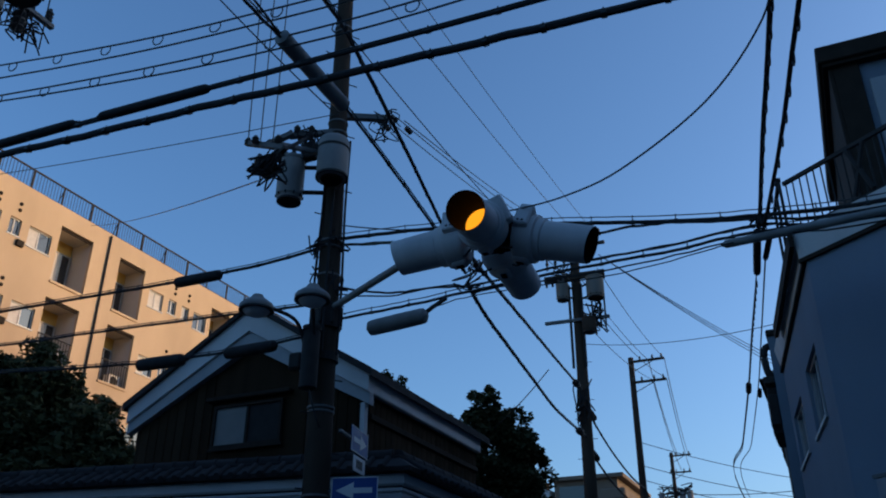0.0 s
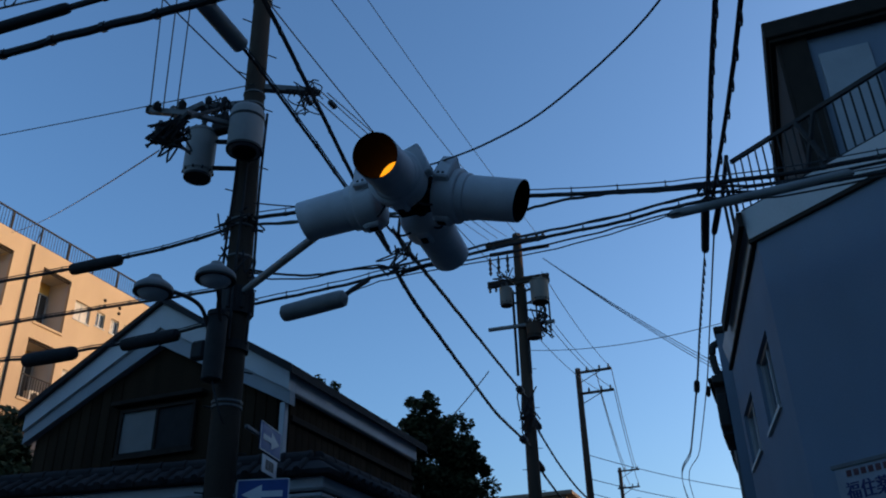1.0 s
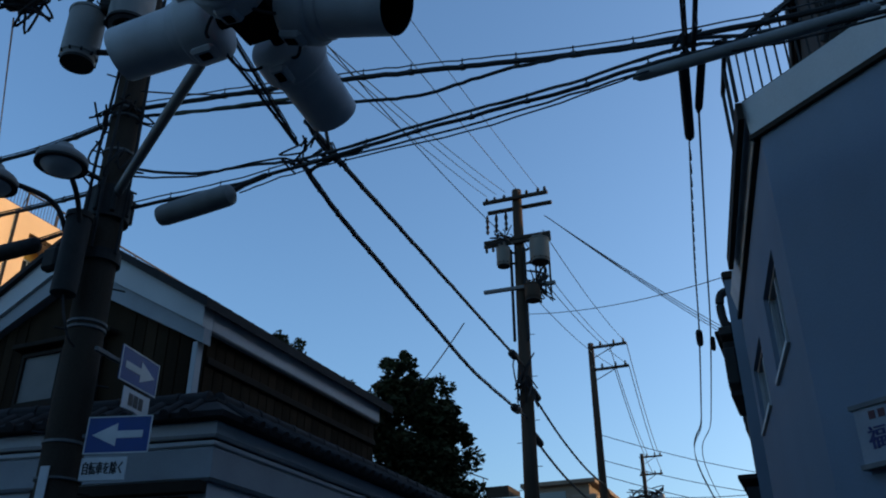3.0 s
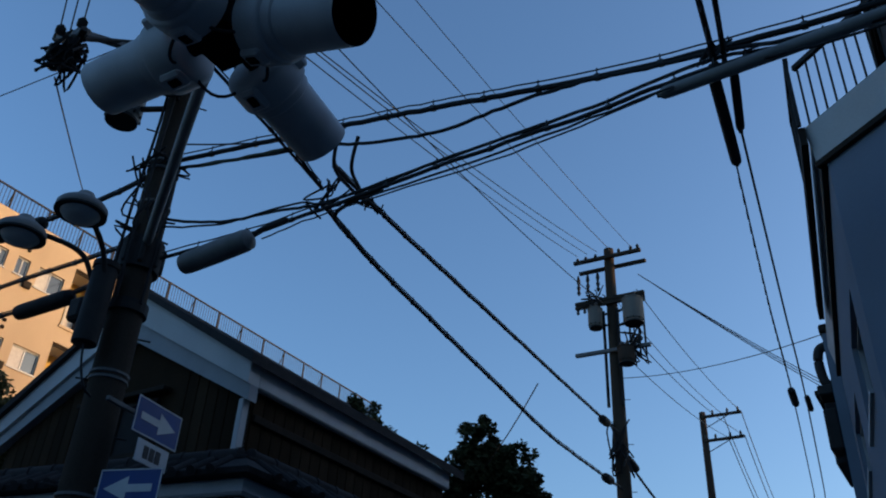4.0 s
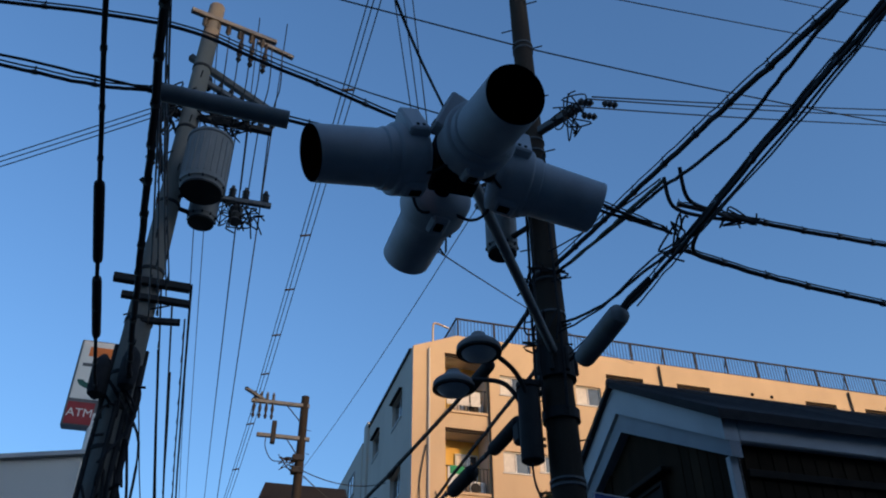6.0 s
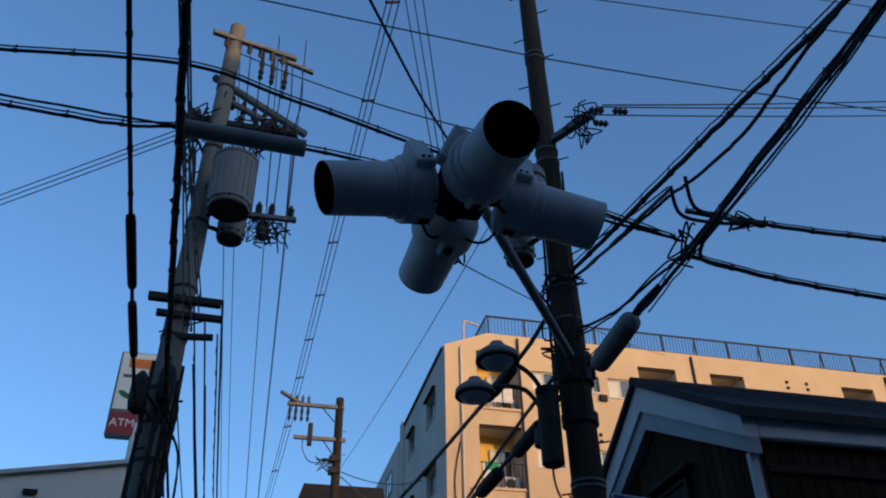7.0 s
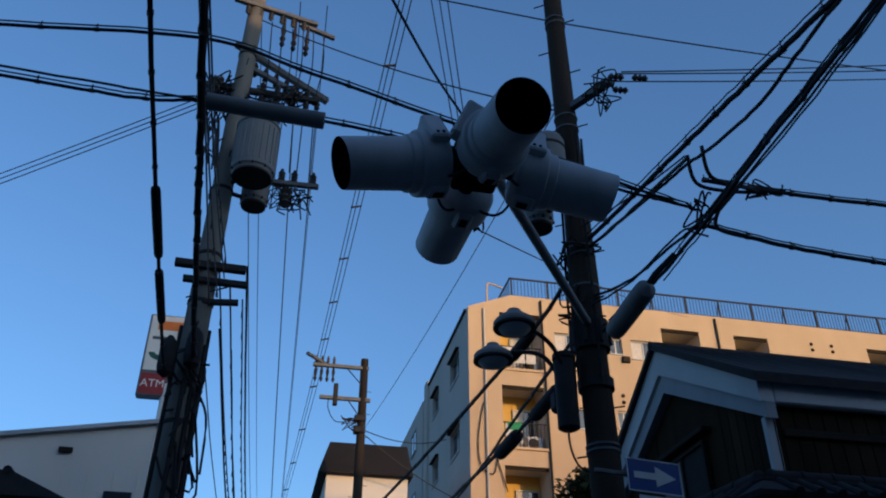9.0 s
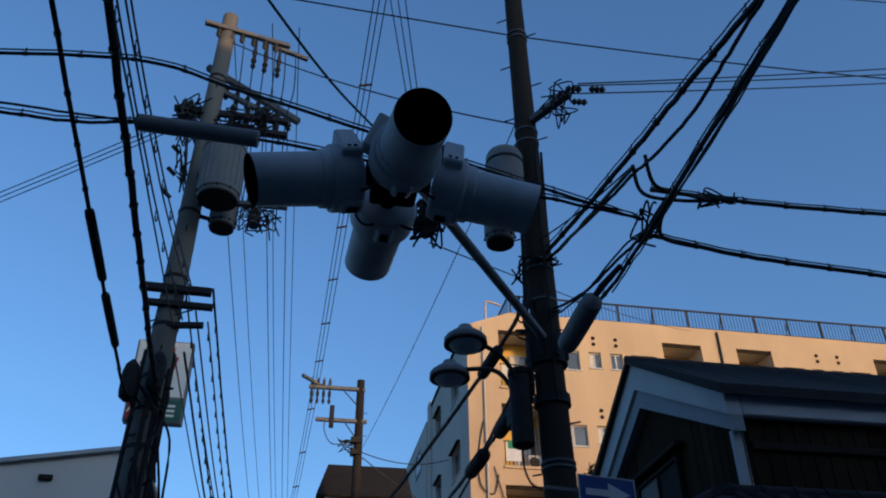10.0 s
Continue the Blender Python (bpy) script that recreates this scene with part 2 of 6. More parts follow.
signal = thing("traffic_signal", "pale grey four-way flashing signal on a pole arm, amber lens lit", "traffic signal")
for az, droop, lid, on in ((3.0, 16.6, 68, False), (90.9, 8.6, 68, False), (185.0, 6.0, -68, False), (277.2, 14.0, -68, True)):
    signal_head(signal, az, droop, lid, on)
part("hub", box(bmesh.new(), HUB + Vector((-0.17, -0.17, -0.15)), HUB + Vector((0.17, 0.17, 0.19)), 0.02), M_BLACK, signal, "black square centre bracket")
part("bracket", box(bmesh.new(), HUB + Vector((-0.22, -0.035, 0.02)), HUB + Vector((0.22, 0.035, 0.12)), 0.01), M_BLACK, signal)
part("bracket", box(bmesh.new(), HUB + Vector((-0.035, -0.22, 0.03)), HUB + Vector((0.035, 0.22, 0.11)), 0.01), M_BLACK, signal)
part("arm", tube(bmesh.new(), through_points([(-5.62, 8.79, 5.99), (-4.0, 7.71, 5.87), (-3.0, 7.05, 5.79), (-2.52, 6.73, 5.74), (-2.40, 6.66, 5.70), (-2.36, 6.66, 5.54)]), 0.048, 14), M_CAN, signal, "grey steel arm pipe", smooth=True)
part("cap", lathe(bmesh.new(), ((0.045, 0), (0.045, 0.08), (0.02, 0.11)), Matrix.Translation(HUB + Vector((0.05, 0.05, 0.12))) @ Matrix.Rotation(radians(50), 4, "Y"), 14), M_SIGNAL, signal)
for k in range(4):
    a0, a1 = radians(90 * k + 12), radians(90 * k + 78)
    pts = [HUB + Vector((0.30 * math.cos(a), 0.30 * math.sin(a), -0.20 - 0.09 * math.sin((a - a0) / (a1 - a0) * math.pi))) for a in np.linspace(a0, a1, 9)]
    part("lead_cable", tube(bmesh.new(), pts, 0.011, 6), M_CABLE, signal)


# ================= poles =================
def insulator(parent, at, h=0.22, r=0.055):
    x, y, z = at
    prof = [(0.02, 0)]
    for k in range(3):
        prof += [(r, h * (0.2 + 0.25 * k)), (r * 0.55, h * (0.3 + 0.25 * k))]
    prof += [(0.03, h)]
    return part("insulator", lathe(bmesh.new(), prof, Matrix.Translation((x, y, z)), 10), M_PORC, parent, smooth=True)


def pole_shaft(parent, base, top, r0, r1, mat):
    b, t = Vector(base), Vector(top)
    return part("shaft", lathe(bmesh.new(), ((r0, 0), (r1, (t - b).length)), axis_matrix(b, t), 24), mat, parent, smooth=True)


def on_pole(base, top, z):
    b, t = Vector(base), Vector(top)
    return b.lerp(t, z / t.z)


def steps(parent, base, top, r, z0, z1, az=40, gap=0.45):
    k, z = 0, z0
    while z < z1:
        a = radians(az + 180 * (k % 2))
        p = on_pole(base, top, z)
        d = Vector((math.cos(a), math.sin(a), 0))
        part("step_bolt", rod(bmesh.new(), p + d * (r - 0.03), p + d * (r + 0.13), 0.010, seg=6), M_DARKSTEEL, parent)
        z += gap
        k += 1


def band(parent, base, top, z, r, mat, h=0.03, name="band"):
    p = on_pole(base, top, z)
    return part(name, lathe(bmesh.new(), ((r - 0.012, 0), (r + 0.008, 0.003), (r + 0.008, h), (r - 0.012, h + 0.003)), Matrix.Translation(p), 20), mat, parent)


def crossarm(parent, centre, direction, half, size=0.045, mat=None, off=0.0):
    c, d = Vector(centre), Vector(direction).normalized()
    a, b = c - d * (half - off), c + d * (half + off)
    m = Matrix.Translation(c + d * off) @ d.to_track_quat("X", "Z").to_matrix().to_4x4()
    return part("crossarm", box(bmesh.new(), (-half, -size, -size), (half, size, size), 0.008, m), mat or M_STEEL, parent)


def brace(parent, a, b, r=0.014):
    return part("brace", rodm(a, b, r, seg=6), M_DARKSTEEL, parent)


def transformer(name_at, r, h, label, pole_at, mat=M_CAN):
    """A pole-mounted can: body, lid, bushings, fins or lugs and its hanger."""
    x, y, z = name_at
    t = thing("pole_transformer", label, "transformer", "transformers on the poles", at=(0, 0, 0))
    m = Matrix.Translation((x, y, z))
    part("tank", lathe(bmesh.new(), ((r * 0.80, 0.0), (r * 0.9, 0.015), (r * 0.93, 0.06), (r * 0.95, 0.07), (r, 0.08), (r, h * 0.86), (r * 1.05, h * 0.87), (r * 1.05, h * 0.91), (r * 0.95, h * 0.93), (r * 0.6, h)), m, 28), mat, t, smooth=True)
    part("base_ring", lathe(bmesh.new(), ((r * 0.82, -0.012), (r * 0.9, -0.02), (r * 0.9, 0.05), (r * 0.82, 0.05)), m, 28), M_DARKSTEEL, t, "dark rusted base ring")
    for k in range(3):
        a = radians(70 + 120 * k)
        p = Vector((x + 0.55 * r * math.cos(a), y + 0.55 * r * math.sin(a), z + h * 0.95))
        part("bushing", lathe(bmesh.new(), ((0.03, 0), (0.045, 0.04), (0.025, 0.06), (0.045, 0.10), (0.02, 0.14)), Matrix.Translation(p), 10), M_PORC, t, smooth=True)
    for k in range(10):
        a = radians(36 * k)
        part("lug", box(bmesh.new(), (-0.015, -0.012, 0.05), (0.015, 0.012, 0.09), 0.004, m @ Matrix.Rotation(a, 4, "Z") @ Matrix.Translation((r * 0.97, 0, 0))), M_DARKSTEEL, t)
    d = (Vector(pole_at) - Vector((x, y, pole_at[2]))).normalized()
    for zz in (0.2, 0.75):
        a = Vector((x, y, z + h * zz)) + d * (r * 0.9)
        b = Vector((pole_at[0], pole_at[1], z + h * zz))
        if (b - Vector((x, y, z + h * zz))).length > r:
            part("hanger", rodm(a, b, 0.035, seg=8), M_DARKSTEEL, t)
    return t


def tangle(parent, centre, spread, n, r=0.009, seed=1, mat=None):
    """Loose loops of lead wire."""
    rnd = random.Random(seed)
    c = Vector(centre)
    for k in range(n):
        p = [c + Vector((rnd.uniform(-1, 1) * spread[0], rnd.uniform(-1, 1) * spread[1], rnd.uniform(-1, 1) * spread[2])) for _ in range(4)]
        part("lead_wire", tube(bmesh.new(), through_points(p, 5), r, 5), mat or M_CABLE, parent)


# --- pole A, at the crossing ---
A0, A1 = (-5.72, 8.91, 0.0), (-5.78, 8.77, 14.3)
poleA = thing("utility_pole", "dark aged concrete utility pole with step bolts and steel bands", "utility pole", "utility poles")
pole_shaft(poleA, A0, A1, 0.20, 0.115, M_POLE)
steps(poleA, A0, A1, 0.16, 3.0, 13.8, 55, 0.5)
for z, r in ((4.5, 0.178), (4.56, 0.178), (3.4, 0.185), (6.95, 0.165), (7.05, 0.165), (8.95, 0.152), (9.15, 0.151), (6.5, 0.168), (10.95, 0.141), (11.05, 0.141)):
    band(poleA, A0, A1, z, r, M_STEEL)
for z, hgt, rad in ((5.70, 0.36, 0.205), (5.22, 0.12, 0.195)):
    band(poleA, A0, A1, z, rad, M_DARKSTEEL, hgt, "clamp_collar")
for k in range(8):
    a = radians(45 * k + 10)
    part("clamp_bolt", box(bmesh.new(), (0.18, -0.025, 5.74), (0.245, 0.025, 6.02), 0.01, Matrix.Translation((-5.745, 8.85, 0)) @ Matrix.Rotation(a, 4, "Z")), M_DARKSTEEL, poleA)
armA = crossarm(poleA, (-5.42, 9.02, 9.33), (0.66, 0.40, 0.02), 0.40, 0.05, M_STEEL)
for k, (dx, dy, dz) in enumerate(((0.52, 0.5, -0.02), (0.72, 0.36, 0.0), (0.86, 0.62, -0.1))):
    part("strain_insulator", lathe(bmesh.new(), ((0.02, 0), (0.05, 0.04), (0.025, 0.07), (0.05, 0.11), (0.025, 0.14), (0.05, 0.18), (0.02, 0.22)), axis_matrix((-5.72 + dx, 8.80 + dy, 9.33 + dz), (-5.72 + dx - 0.02, 8.80 + dy + 0.3, 9.33 + dz + 0.05)), 10), M_PORC, poleA)
tangle(poleA, (-5.05, 9.05, 9.08), (0.22, 0.2, 0.25), 12, 0.010, 3)
crossarm(poleA, (-6.08, 8.62, 8.95), (0.95, 0.3, 0.03), 0.38, 0.045, M_STEEL)
crossarm(poleA, (-6.12, 7.54, 8.10), (-0.92, 0.1, 0.40), 0.40, 0.04, M_STEEL)
crossarm(poleA, (-6.56, 8.42, 8.86), (0.90, 0.2, 0.36), 0.24, 0.045, M_STEEL)
crossarm(poleA, (-5.95, 7.52, 7.80), (0.9, -0.3, 0.25), 0.30, 0.035, M_DARKSTEEL)
part("strut", rodm((-6.1, 8.6, 8.9), (-5.85, 7.54, 7.92), 0.03, seg=8), M_DARKSTEEL, poleA)
for dx, dy, z in ((-6.46, 7.57, 8.22), (-6.25, 7.47, 8.14), (-6.05, 7.62, 8.08), (-5.85, 7.47, 8.04), (-6.42, 8.5, 8.92), (-6.3, 8.5, 8.98), (-6.1, 8.6, 8.98)):
    insulator(poleA, (dx, dy, z - 0.02), 0.13, 0.055)
for dx, dy, z in ((-6.22, 7.52, 7.62), (-6.10, 7.42, 7.65), (-5.98, 7.57, 7.68), (-5.86, 7.47, 7.70), (-6.05, 7.52, 7.53)):
    insulator(poleA, (dx, dy, z), 0.22, 0.07)
tangle(poleA, (-6.05, 7.52, 7.75), (0.22, 0.15, 0.16), 9, 0.012, 5)
tangle(poleA, (-6.00, 7.52, 7.65), (0.26, 0.2, 0.2), 14, 0.014, 15)
crossarm(poleA, (-5.92, 8.16, 8.35), (-0.35, -1.28, -0.40), 0.66, 0.035, M_STEEL)
tangle(poleA, (-6.1, 8.6, 8.75), (0.25, 0.2, 0.28), 12, 0.011, 6)
part("cutout", boxm((-6.2, 8.5, 8.45), (-5.98, 8.66, 8.75), 0.02), M_DARKSTEEL, poleA)
tangle(poleA, (-5.72, 8.78, 7.0), (0.30, 0.26, 0.18), 8, 0.012, 7)
tangle(poleA, (-5.72, 8.78, 6.3), (0.26, 0.26, 0.35), 6, 0.012, 8)
for k in range(5):
    a = radians(70 * k + 15)
    d = Vector((math.cos(a), math.sin(a), 0)) * 0.19
    part("riser_cable", tube(bmesh.new(), through_points([Vector((-5.72, 8.8, 5.3)) + d, Vector((-5.72, 8.8, 6.4)) + d * 1.05, Vector((-5.71, 8.8, 7.6)) + d * 0.9, Vector((-5.7, 8.8, 8.8)) + d * 0.95], 5), 0.018, 6), M_CABLE, poleA)
transformer((-6.36, 8.54, 7.76), 0.205, 0.80, "grey steel transformer can hung beside a utility pole", (-5.75, 8.84, 0))
# switch can hung beside the pole
SW = (-5.55, 8.43)
sleeve = thing("switch_can", "grey cylindrical switch can hung from a utility pole", "switch")
part("can", lathe(bmesh.new(), ((0.17, 0), (0.225, 0.012), (0.235, 0.06), (0.235, 0.62), (0.21, 0.68), (0.12, 0.73)), Matrix.Translation((SW[0], SW[1], 7.89)), 26), M_CAN, sleeve, smooth=True)
part("base_cap", lathe(bmesh.new(), ((0.02, -0.03), (0.15, -0.03), (0.165, 0.0), (0.16, 0.01)), Matrix.Translation((SW[0], SW[1], 7.89)), 22), M_BLACK, sleeve)
for z in (7.90, 8.38):
    part("strap", lathe(bmesh.new(), ((0.23, 0), (0.243, 0), (0.243, 0.035), (0.23, 0.035)), Matrix.Translation((SW[0], SW[1], z)), 26), M_DARKSTEEL, sleeve)
    part("hanger", rodm((SW[0], SW[1] + 0.1, z + 0.02), (-5.69, 8.74, z + 0.02), 0.03, seg=8), M_DARKSTEEL, sleeve)
part("bushing", lathe(bmesh.new(), ((0.03, 0), (0.05, 0.03), (0.03, 0.06), (0.05, 0.09), (0.02, 0.16)), Matrix.Translation((SW[0] + 0.05, SW[1], 8.53)), 10), M_PORC, sleeve)


# street lamps on the pole
def street_lamp(at, bend, label):
    x, y, z = at
    t = thing("street_lamp", label, "street lamp", "street lamps on the pole")
    m = Matrix.Translation(at)
    part("shade", lathe(bmesh.new(), ((0.215, -0.03), (0.228, -0.01), (0.228, 0.035), (0.21, 0.06), (0.16, 0.10), (0.09, 0.15), (0.07, 0.19), (0.02, 0.20)), m, 30), M_CAN, t, "grey domed shade", smooth=True)
    part("rim", lathe(bmesh.new(), ((0.20, -0.035), (0.232, -0.035), (0.232, -0.015), (0.20, -0.015)), m, 30), M_DARKSTEEL, t)
    part("diffuser", lathe(bmesh.new(), ((0.02, -0.11), (0.09, -0.10), (0.15, -0.07), (0.19, -0.02)), m, 24), M_SIGNWHITE, t, "milky unlit diffuser bowl", smooth=True)
    part("bracket", tube(bmesh.new(), through_points([(x, y, z + 0.02)] + bend, 6), 0.026, 10), M_DARKSTEEL, t, smooth=True)
    return t


street_lamp((-6.16, 7.80, 5.70), [(-6.02, 8.0, 5.74), (-5.85, 8.3, 5.64), (-5.82, 8.52, 5.29)], "round grey street lamp on a bent bracket, unlit")
street_lamp((-5.30, 7.81, 5.70), [(-5.42, 8.0, 5.76), (-5.6, 8.32, 5.66), (-5.68, 8.53, 5.29)], "round grey street lamp on a bent bracket, unlit")
ctrl = thing("control_box", "tall dark grey control cabinet strapped to the pole", "control box")
part("casing", lathe(bmesh.new(), ((0.09, 0), (0.12, 0.02), (0.12, 0.80), (0.10, 0.84)), Matrix.Translation((-5.73, 8.50, 4.74)), 20), M_DARKSTEEL, ctrl, smooth=True)
part("lid", lathe(bmesh.new(), ((0.13, 0), (0.13, 0.06), (0.05, 0.09)), Matrix.Translation((-5.73, 8.50, 5.56)), 20), M_DARKSTEEL, ctrl)
part("photocell", boxm((-6.02, 8.40, 5.02), (-5.82, 8.52, 5.26), 0.03), M_DARKSTEEL, ctrl)
part("drain_lead", tube(bmesh.new(), through_points([(-5.71, 8.48, 4.76), (-5.6, 8.45, 4.5), (-5.55, 8.5, 4.3), (-5.58, 8.62, 4.25)], 5), 0.012, 6), M_CABLE, ctrl)


# --- pole C, along the street ---
C0, C1 = (-6.12, 24.05, 0.0), (-6.12, 24.05, 14.6)
poleC = thing("utility_pole", "brown concrete utility pole with three crossarms and insulators", "utility pole", "utility poles")
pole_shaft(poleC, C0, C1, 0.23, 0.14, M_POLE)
steps(poleC, C0, C1, 0.18, 4, 10.5, 20, 0.6)
for z, h, off in ((14.25, 1.0, 0), (14.12, 1.0, 0.05), (12.9, 1.0, 0), (12.78, 1.0, 0), (11.33, 1.05, 0)):
    crossarm(poleC, (-6.12, 23.85 if off == 0 else 24.25, z), (1, 0, -0.03), h, 0.05, M_POLE if z != 11.33 else M_STEEL)
for x in (-7.0, -6.75, -6.45, -5.75, -5.4, -5.2):
    insulator(poleC, (x, 23.85, 14.28), 0.14, 0.05)
for x in (-7.0, -6.72, -6.42):
    part("hanging_insulator", lathe(bmesh.new(), ((0.02, 0), (0.06, 0.08), (0.03, 0.15), (0.06, 0.25), (0.03, 0.33), (0.06, 0.45), (0.02, 0.65)), Matrix.Translation((x, 23.85, 13.2)), 8), M_DARKSTEEL, poleC)
for x in (-7.05, -6.85, -5.4, -5.15):
    insulator(poleC, (x, 23.85, 12.6), 0.2, 0.05)
for x in (-6.35, -5.95):
    part("riser_pipe", rodm((x, 23.95, 9.8), (x, 23.95, 12.6), 0.045, seg=8), M_CABLE, poleC)
for x in (-5.6, -5.35, -5.2):
    part("dropper", rodm((x, 23.85, 11.0), (x, 23.85, 12.4), 0.03, seg=6), M_CABLE, poleC)
tangle(poleC, (-5.6, 23.95, 11.4), (0.4, 0.25, 0.6), 12, 0.02, 9)
tangle(poleC, (-6.6, 23.85, 13.0), (0.4, 0.2, 0.35), 8, 0.018, 10)
tangle(poleC, (-6.05, 23.8, 8.6), (0.3, 0.25, 0.8), 9, 0.022, 12)
transformer((-6.50, 23.72, 12.02), 0.20, 0.62, "small pale transformer can on a street pole", (-6.12, 24.05, 0), M_POLE_PALE)
transformer((-5.42, 23.70, 11.92), 0.28, 0.78, "pale transformer can on a street pole crossarm", (-6.12, 24.05, 0), M_POLE_PALE)
transformer((-5.70, 23.72, 10.82), 0.22, 0.5, "small grey transformer can low on a street pole", (-6.12, 24.05, 0), M_POLE)


# --- poles further down the street ---
def far_pole(base, top, arms, label, r0=0.2, r1=0.12, mat=None):
    t = thing("utility_pole", label, "utility pole", "utility poles")
    pole_shaft(t, base, top, r0, r1, mat or M_POLE)
    for (c, d, half, off) in arms:
        crossarm(t, c, d, half, 0.05, M_POLE, off)
        cv, dv = Vector(c), Vector(d).normalized()
        for k in (-0.85, -0.35, 0.35, 0.85):
            p = cv + dv * (off + half * k)
            insulator(t, (p.x, p.y, p.z + 0.03), 0.2, 0.055)
        p = cv + dv * (off + half * 0.5)
        brace(t, (cv.x, cv.y, cv.z - 0.5), p, 0.02)
    return t


poleD = far_pole((-7.0, 35.95, 0), (-7.0, 35.95, 14.0), (((-7.0, 35.85, 13.78), (1, 0, 0), 0.8, 0.7), ((-7.0, 35.85, 12.82), (1, 0, 0), 0.78, 0.7)), "slim brown utility pole with two offset crossarms")
pole3 = far_pole((-9.7, 60.0, 0), (-9.7, 60.0, 15.0), (((-9.7, 59.9, 14.75), (1, 0, 0), 0.75, 0.6), ((-9.7, 59.9, 13.6), (1, 0, 0), 0.75, 0.5), ((-9.7, 59.9, 12.2), (1, 0, 0), 1.2, 0.0)), "distant utility pole with crossarms and cans")
tangle(pole3, (-9.7, 59.8, 12.3), (1.2, 0.3, 0.5), 10, 0.035, 21)
for x in (-10.6, -9.2, -8.7):
    part("can", lathe(bmesh.new(), ((0.2, 0), (0.22, 0.05), (0.22, 0.6), (0.1, 0.7)), Matrix.Translation((x, 59.8, 11.6)), 12), M_CAN, pole3)
pole4 = far_pole((-3.6, 85.0, 0), (-3.6, 85.0, 13.5), (((-3.6, 84.9, 12.2), (1, 0, 0), 1.2, 0.0),), "far slim utility pole at the end of the street")


# --- pole E, across the street ---
E0, E1 = (-8.62, 4.26, 0.0), (-8.62, 4.43, 13.92)
poleE = thing("utility_pole", "pale grey concrete utility pole crowded with crossarms and cables", "utility pole", "utility poles", at=(0, -0.18, -0.1))
pole_shaft(poleE, E0, E1, 0.215, 0.135, M_POLE_PALE)
steps(poleE, E0, E1, 0.19, 3, 12.5, 10, 0.5)
for z in (12.3, 10.9, 9.4, 8.2, 7.4, 6.6, 5.6):
    band(poleE, E0, E1, z, 0.215 - 0.0058 * z + 0.006, M_DARKSTEEL, 0.05)
crossarm(poleE, (-8.62, 4.75, 13.55), (-0.35, 0.93, 0.15), 0.80, 0.045, M_STEEL, 0.05)
crossarm(poleE, (-9.15, 5.55, 13.75), (-0.2, 0.95, -0.12), 0.35, 0.04, M_STEEL)
for k in range(6):
    y = 4.3 + 0.2 * k
    insulator(poleE, (-8.62 - 0.35 * (y - 4.7), y, 13.58 + 0.15 * (y - 4.7) - 0.28), 0.22, 0.05)
for y in (4.95, 5.15, 5.38):
    part("hanging_insulator", lathe(bmesh.new(), ((0.02, 0), (0.05, 0.06), (0.03, 0.12), (0.055, 0.2), (0.03, 0.28), (0.05, 0.4), (0.03, 0.5), (0.02, 0.75)), Matrix.Translation((-8.62 - 0.35 * (y - 4.7), y, 12.78)), 8), M_CABLE, poleE)
crossarm(poleE, (-8.95, 4.90, 12.45), (-0.02, 0.84, -0.50), 1.0, 0.055, M_GREYTUBE, 0.12)
crossarm(poleE, (-8.85, 4.85, 12.1), (-0.02, 0.86, -0.42), 0.75, 0.045, M_STEEL, 0.2)
for z in (11.55, 11.25):
    crossarm(poleE, (-8.62, 4.75, z), (0.0, 1, -0.02), 0.95, 0.05, M_DARKSTEEL)
    for y in (3.95, 4.05, 4.75, 5.0, 5.25, 5.5):
        insulator(poleE, (-8.62, y, z + 0.04), 0.2, 0.055)
tangle(poleE, (-8.6, 4.1, 11.45), (0.25, 0.3, 0.3), 10, 0.014, 31)
tangle(poleE, (-8.6, 5.3, 11.3), (0.3, 0.3, 0.3), 8, 0.012, 32)
crossarm(poleE, (-8.62, 5.0, 9.72), (-0.05, 1, 0.05), 0.75, 0.04, M_STEEL, 0.1)
for y in (5.25, 5.45, 5.75):
    insulator(poleE, (-8.66, y, 9.78), 0.24, 0.06)
part("arrester", lathe(bmesh.new(), ((0.05, 0), (0.11, 0.05), (0.07, 0.1), (0.11, 0.16), (0.07, 0.22), (0.11, 0.28), (0.05, 0.36)), Matrix.Translation((-8.68, 5.35, 9.32)), 12), M_PORC, poleE)
tangle(poleE, (-8.65, 5.4, 9.5), (0.1, 0.35, 0.25), 7, 0.010, 33)
crossarm(poleE, (-8.45, 4.42, 7.97), (-0.04, 1, 0), 0.50, 0.055, M_DARKSTEEL)
crossarm(poleE, (-8.45, 4.52, 7.72), (-0.04, 1, 0), 0.45, 0.045, M_DARKSTEEL)
crossarm(poleE, (-8.50, 4.60, 7.42), (-0.04, 1, 0.1), 0.28, 0.04, M_DARKSTEEL)
brace(poleE, (-8.5, 4.15, 7.45), (-8.5, 4.7, 7.68))
for k in range(9):
    a = radians(35 * k)
    d = Vector((math.cos(a) * 0.20, math.sin(a) * 0.20, 0))
    z1 = 6.2 + 0.28 * (k % 5)
    part("riser_cable", tube(bmesh.new(), through_points([on_pole(E0, E1, 0.6) + d, on_pole(E0, E1, 3.5) + d * 1.1, on_pole(E0, E1, z1) + d * 0.95], 6), 0.032, 7), M_CABLE, poleE)
tangle(poleE, on_pole(E0, E1, 5.6) + Vector((0.1, 0.1, 0)), (0.25, 0.3, 0.9), 12, 0.018, 35)
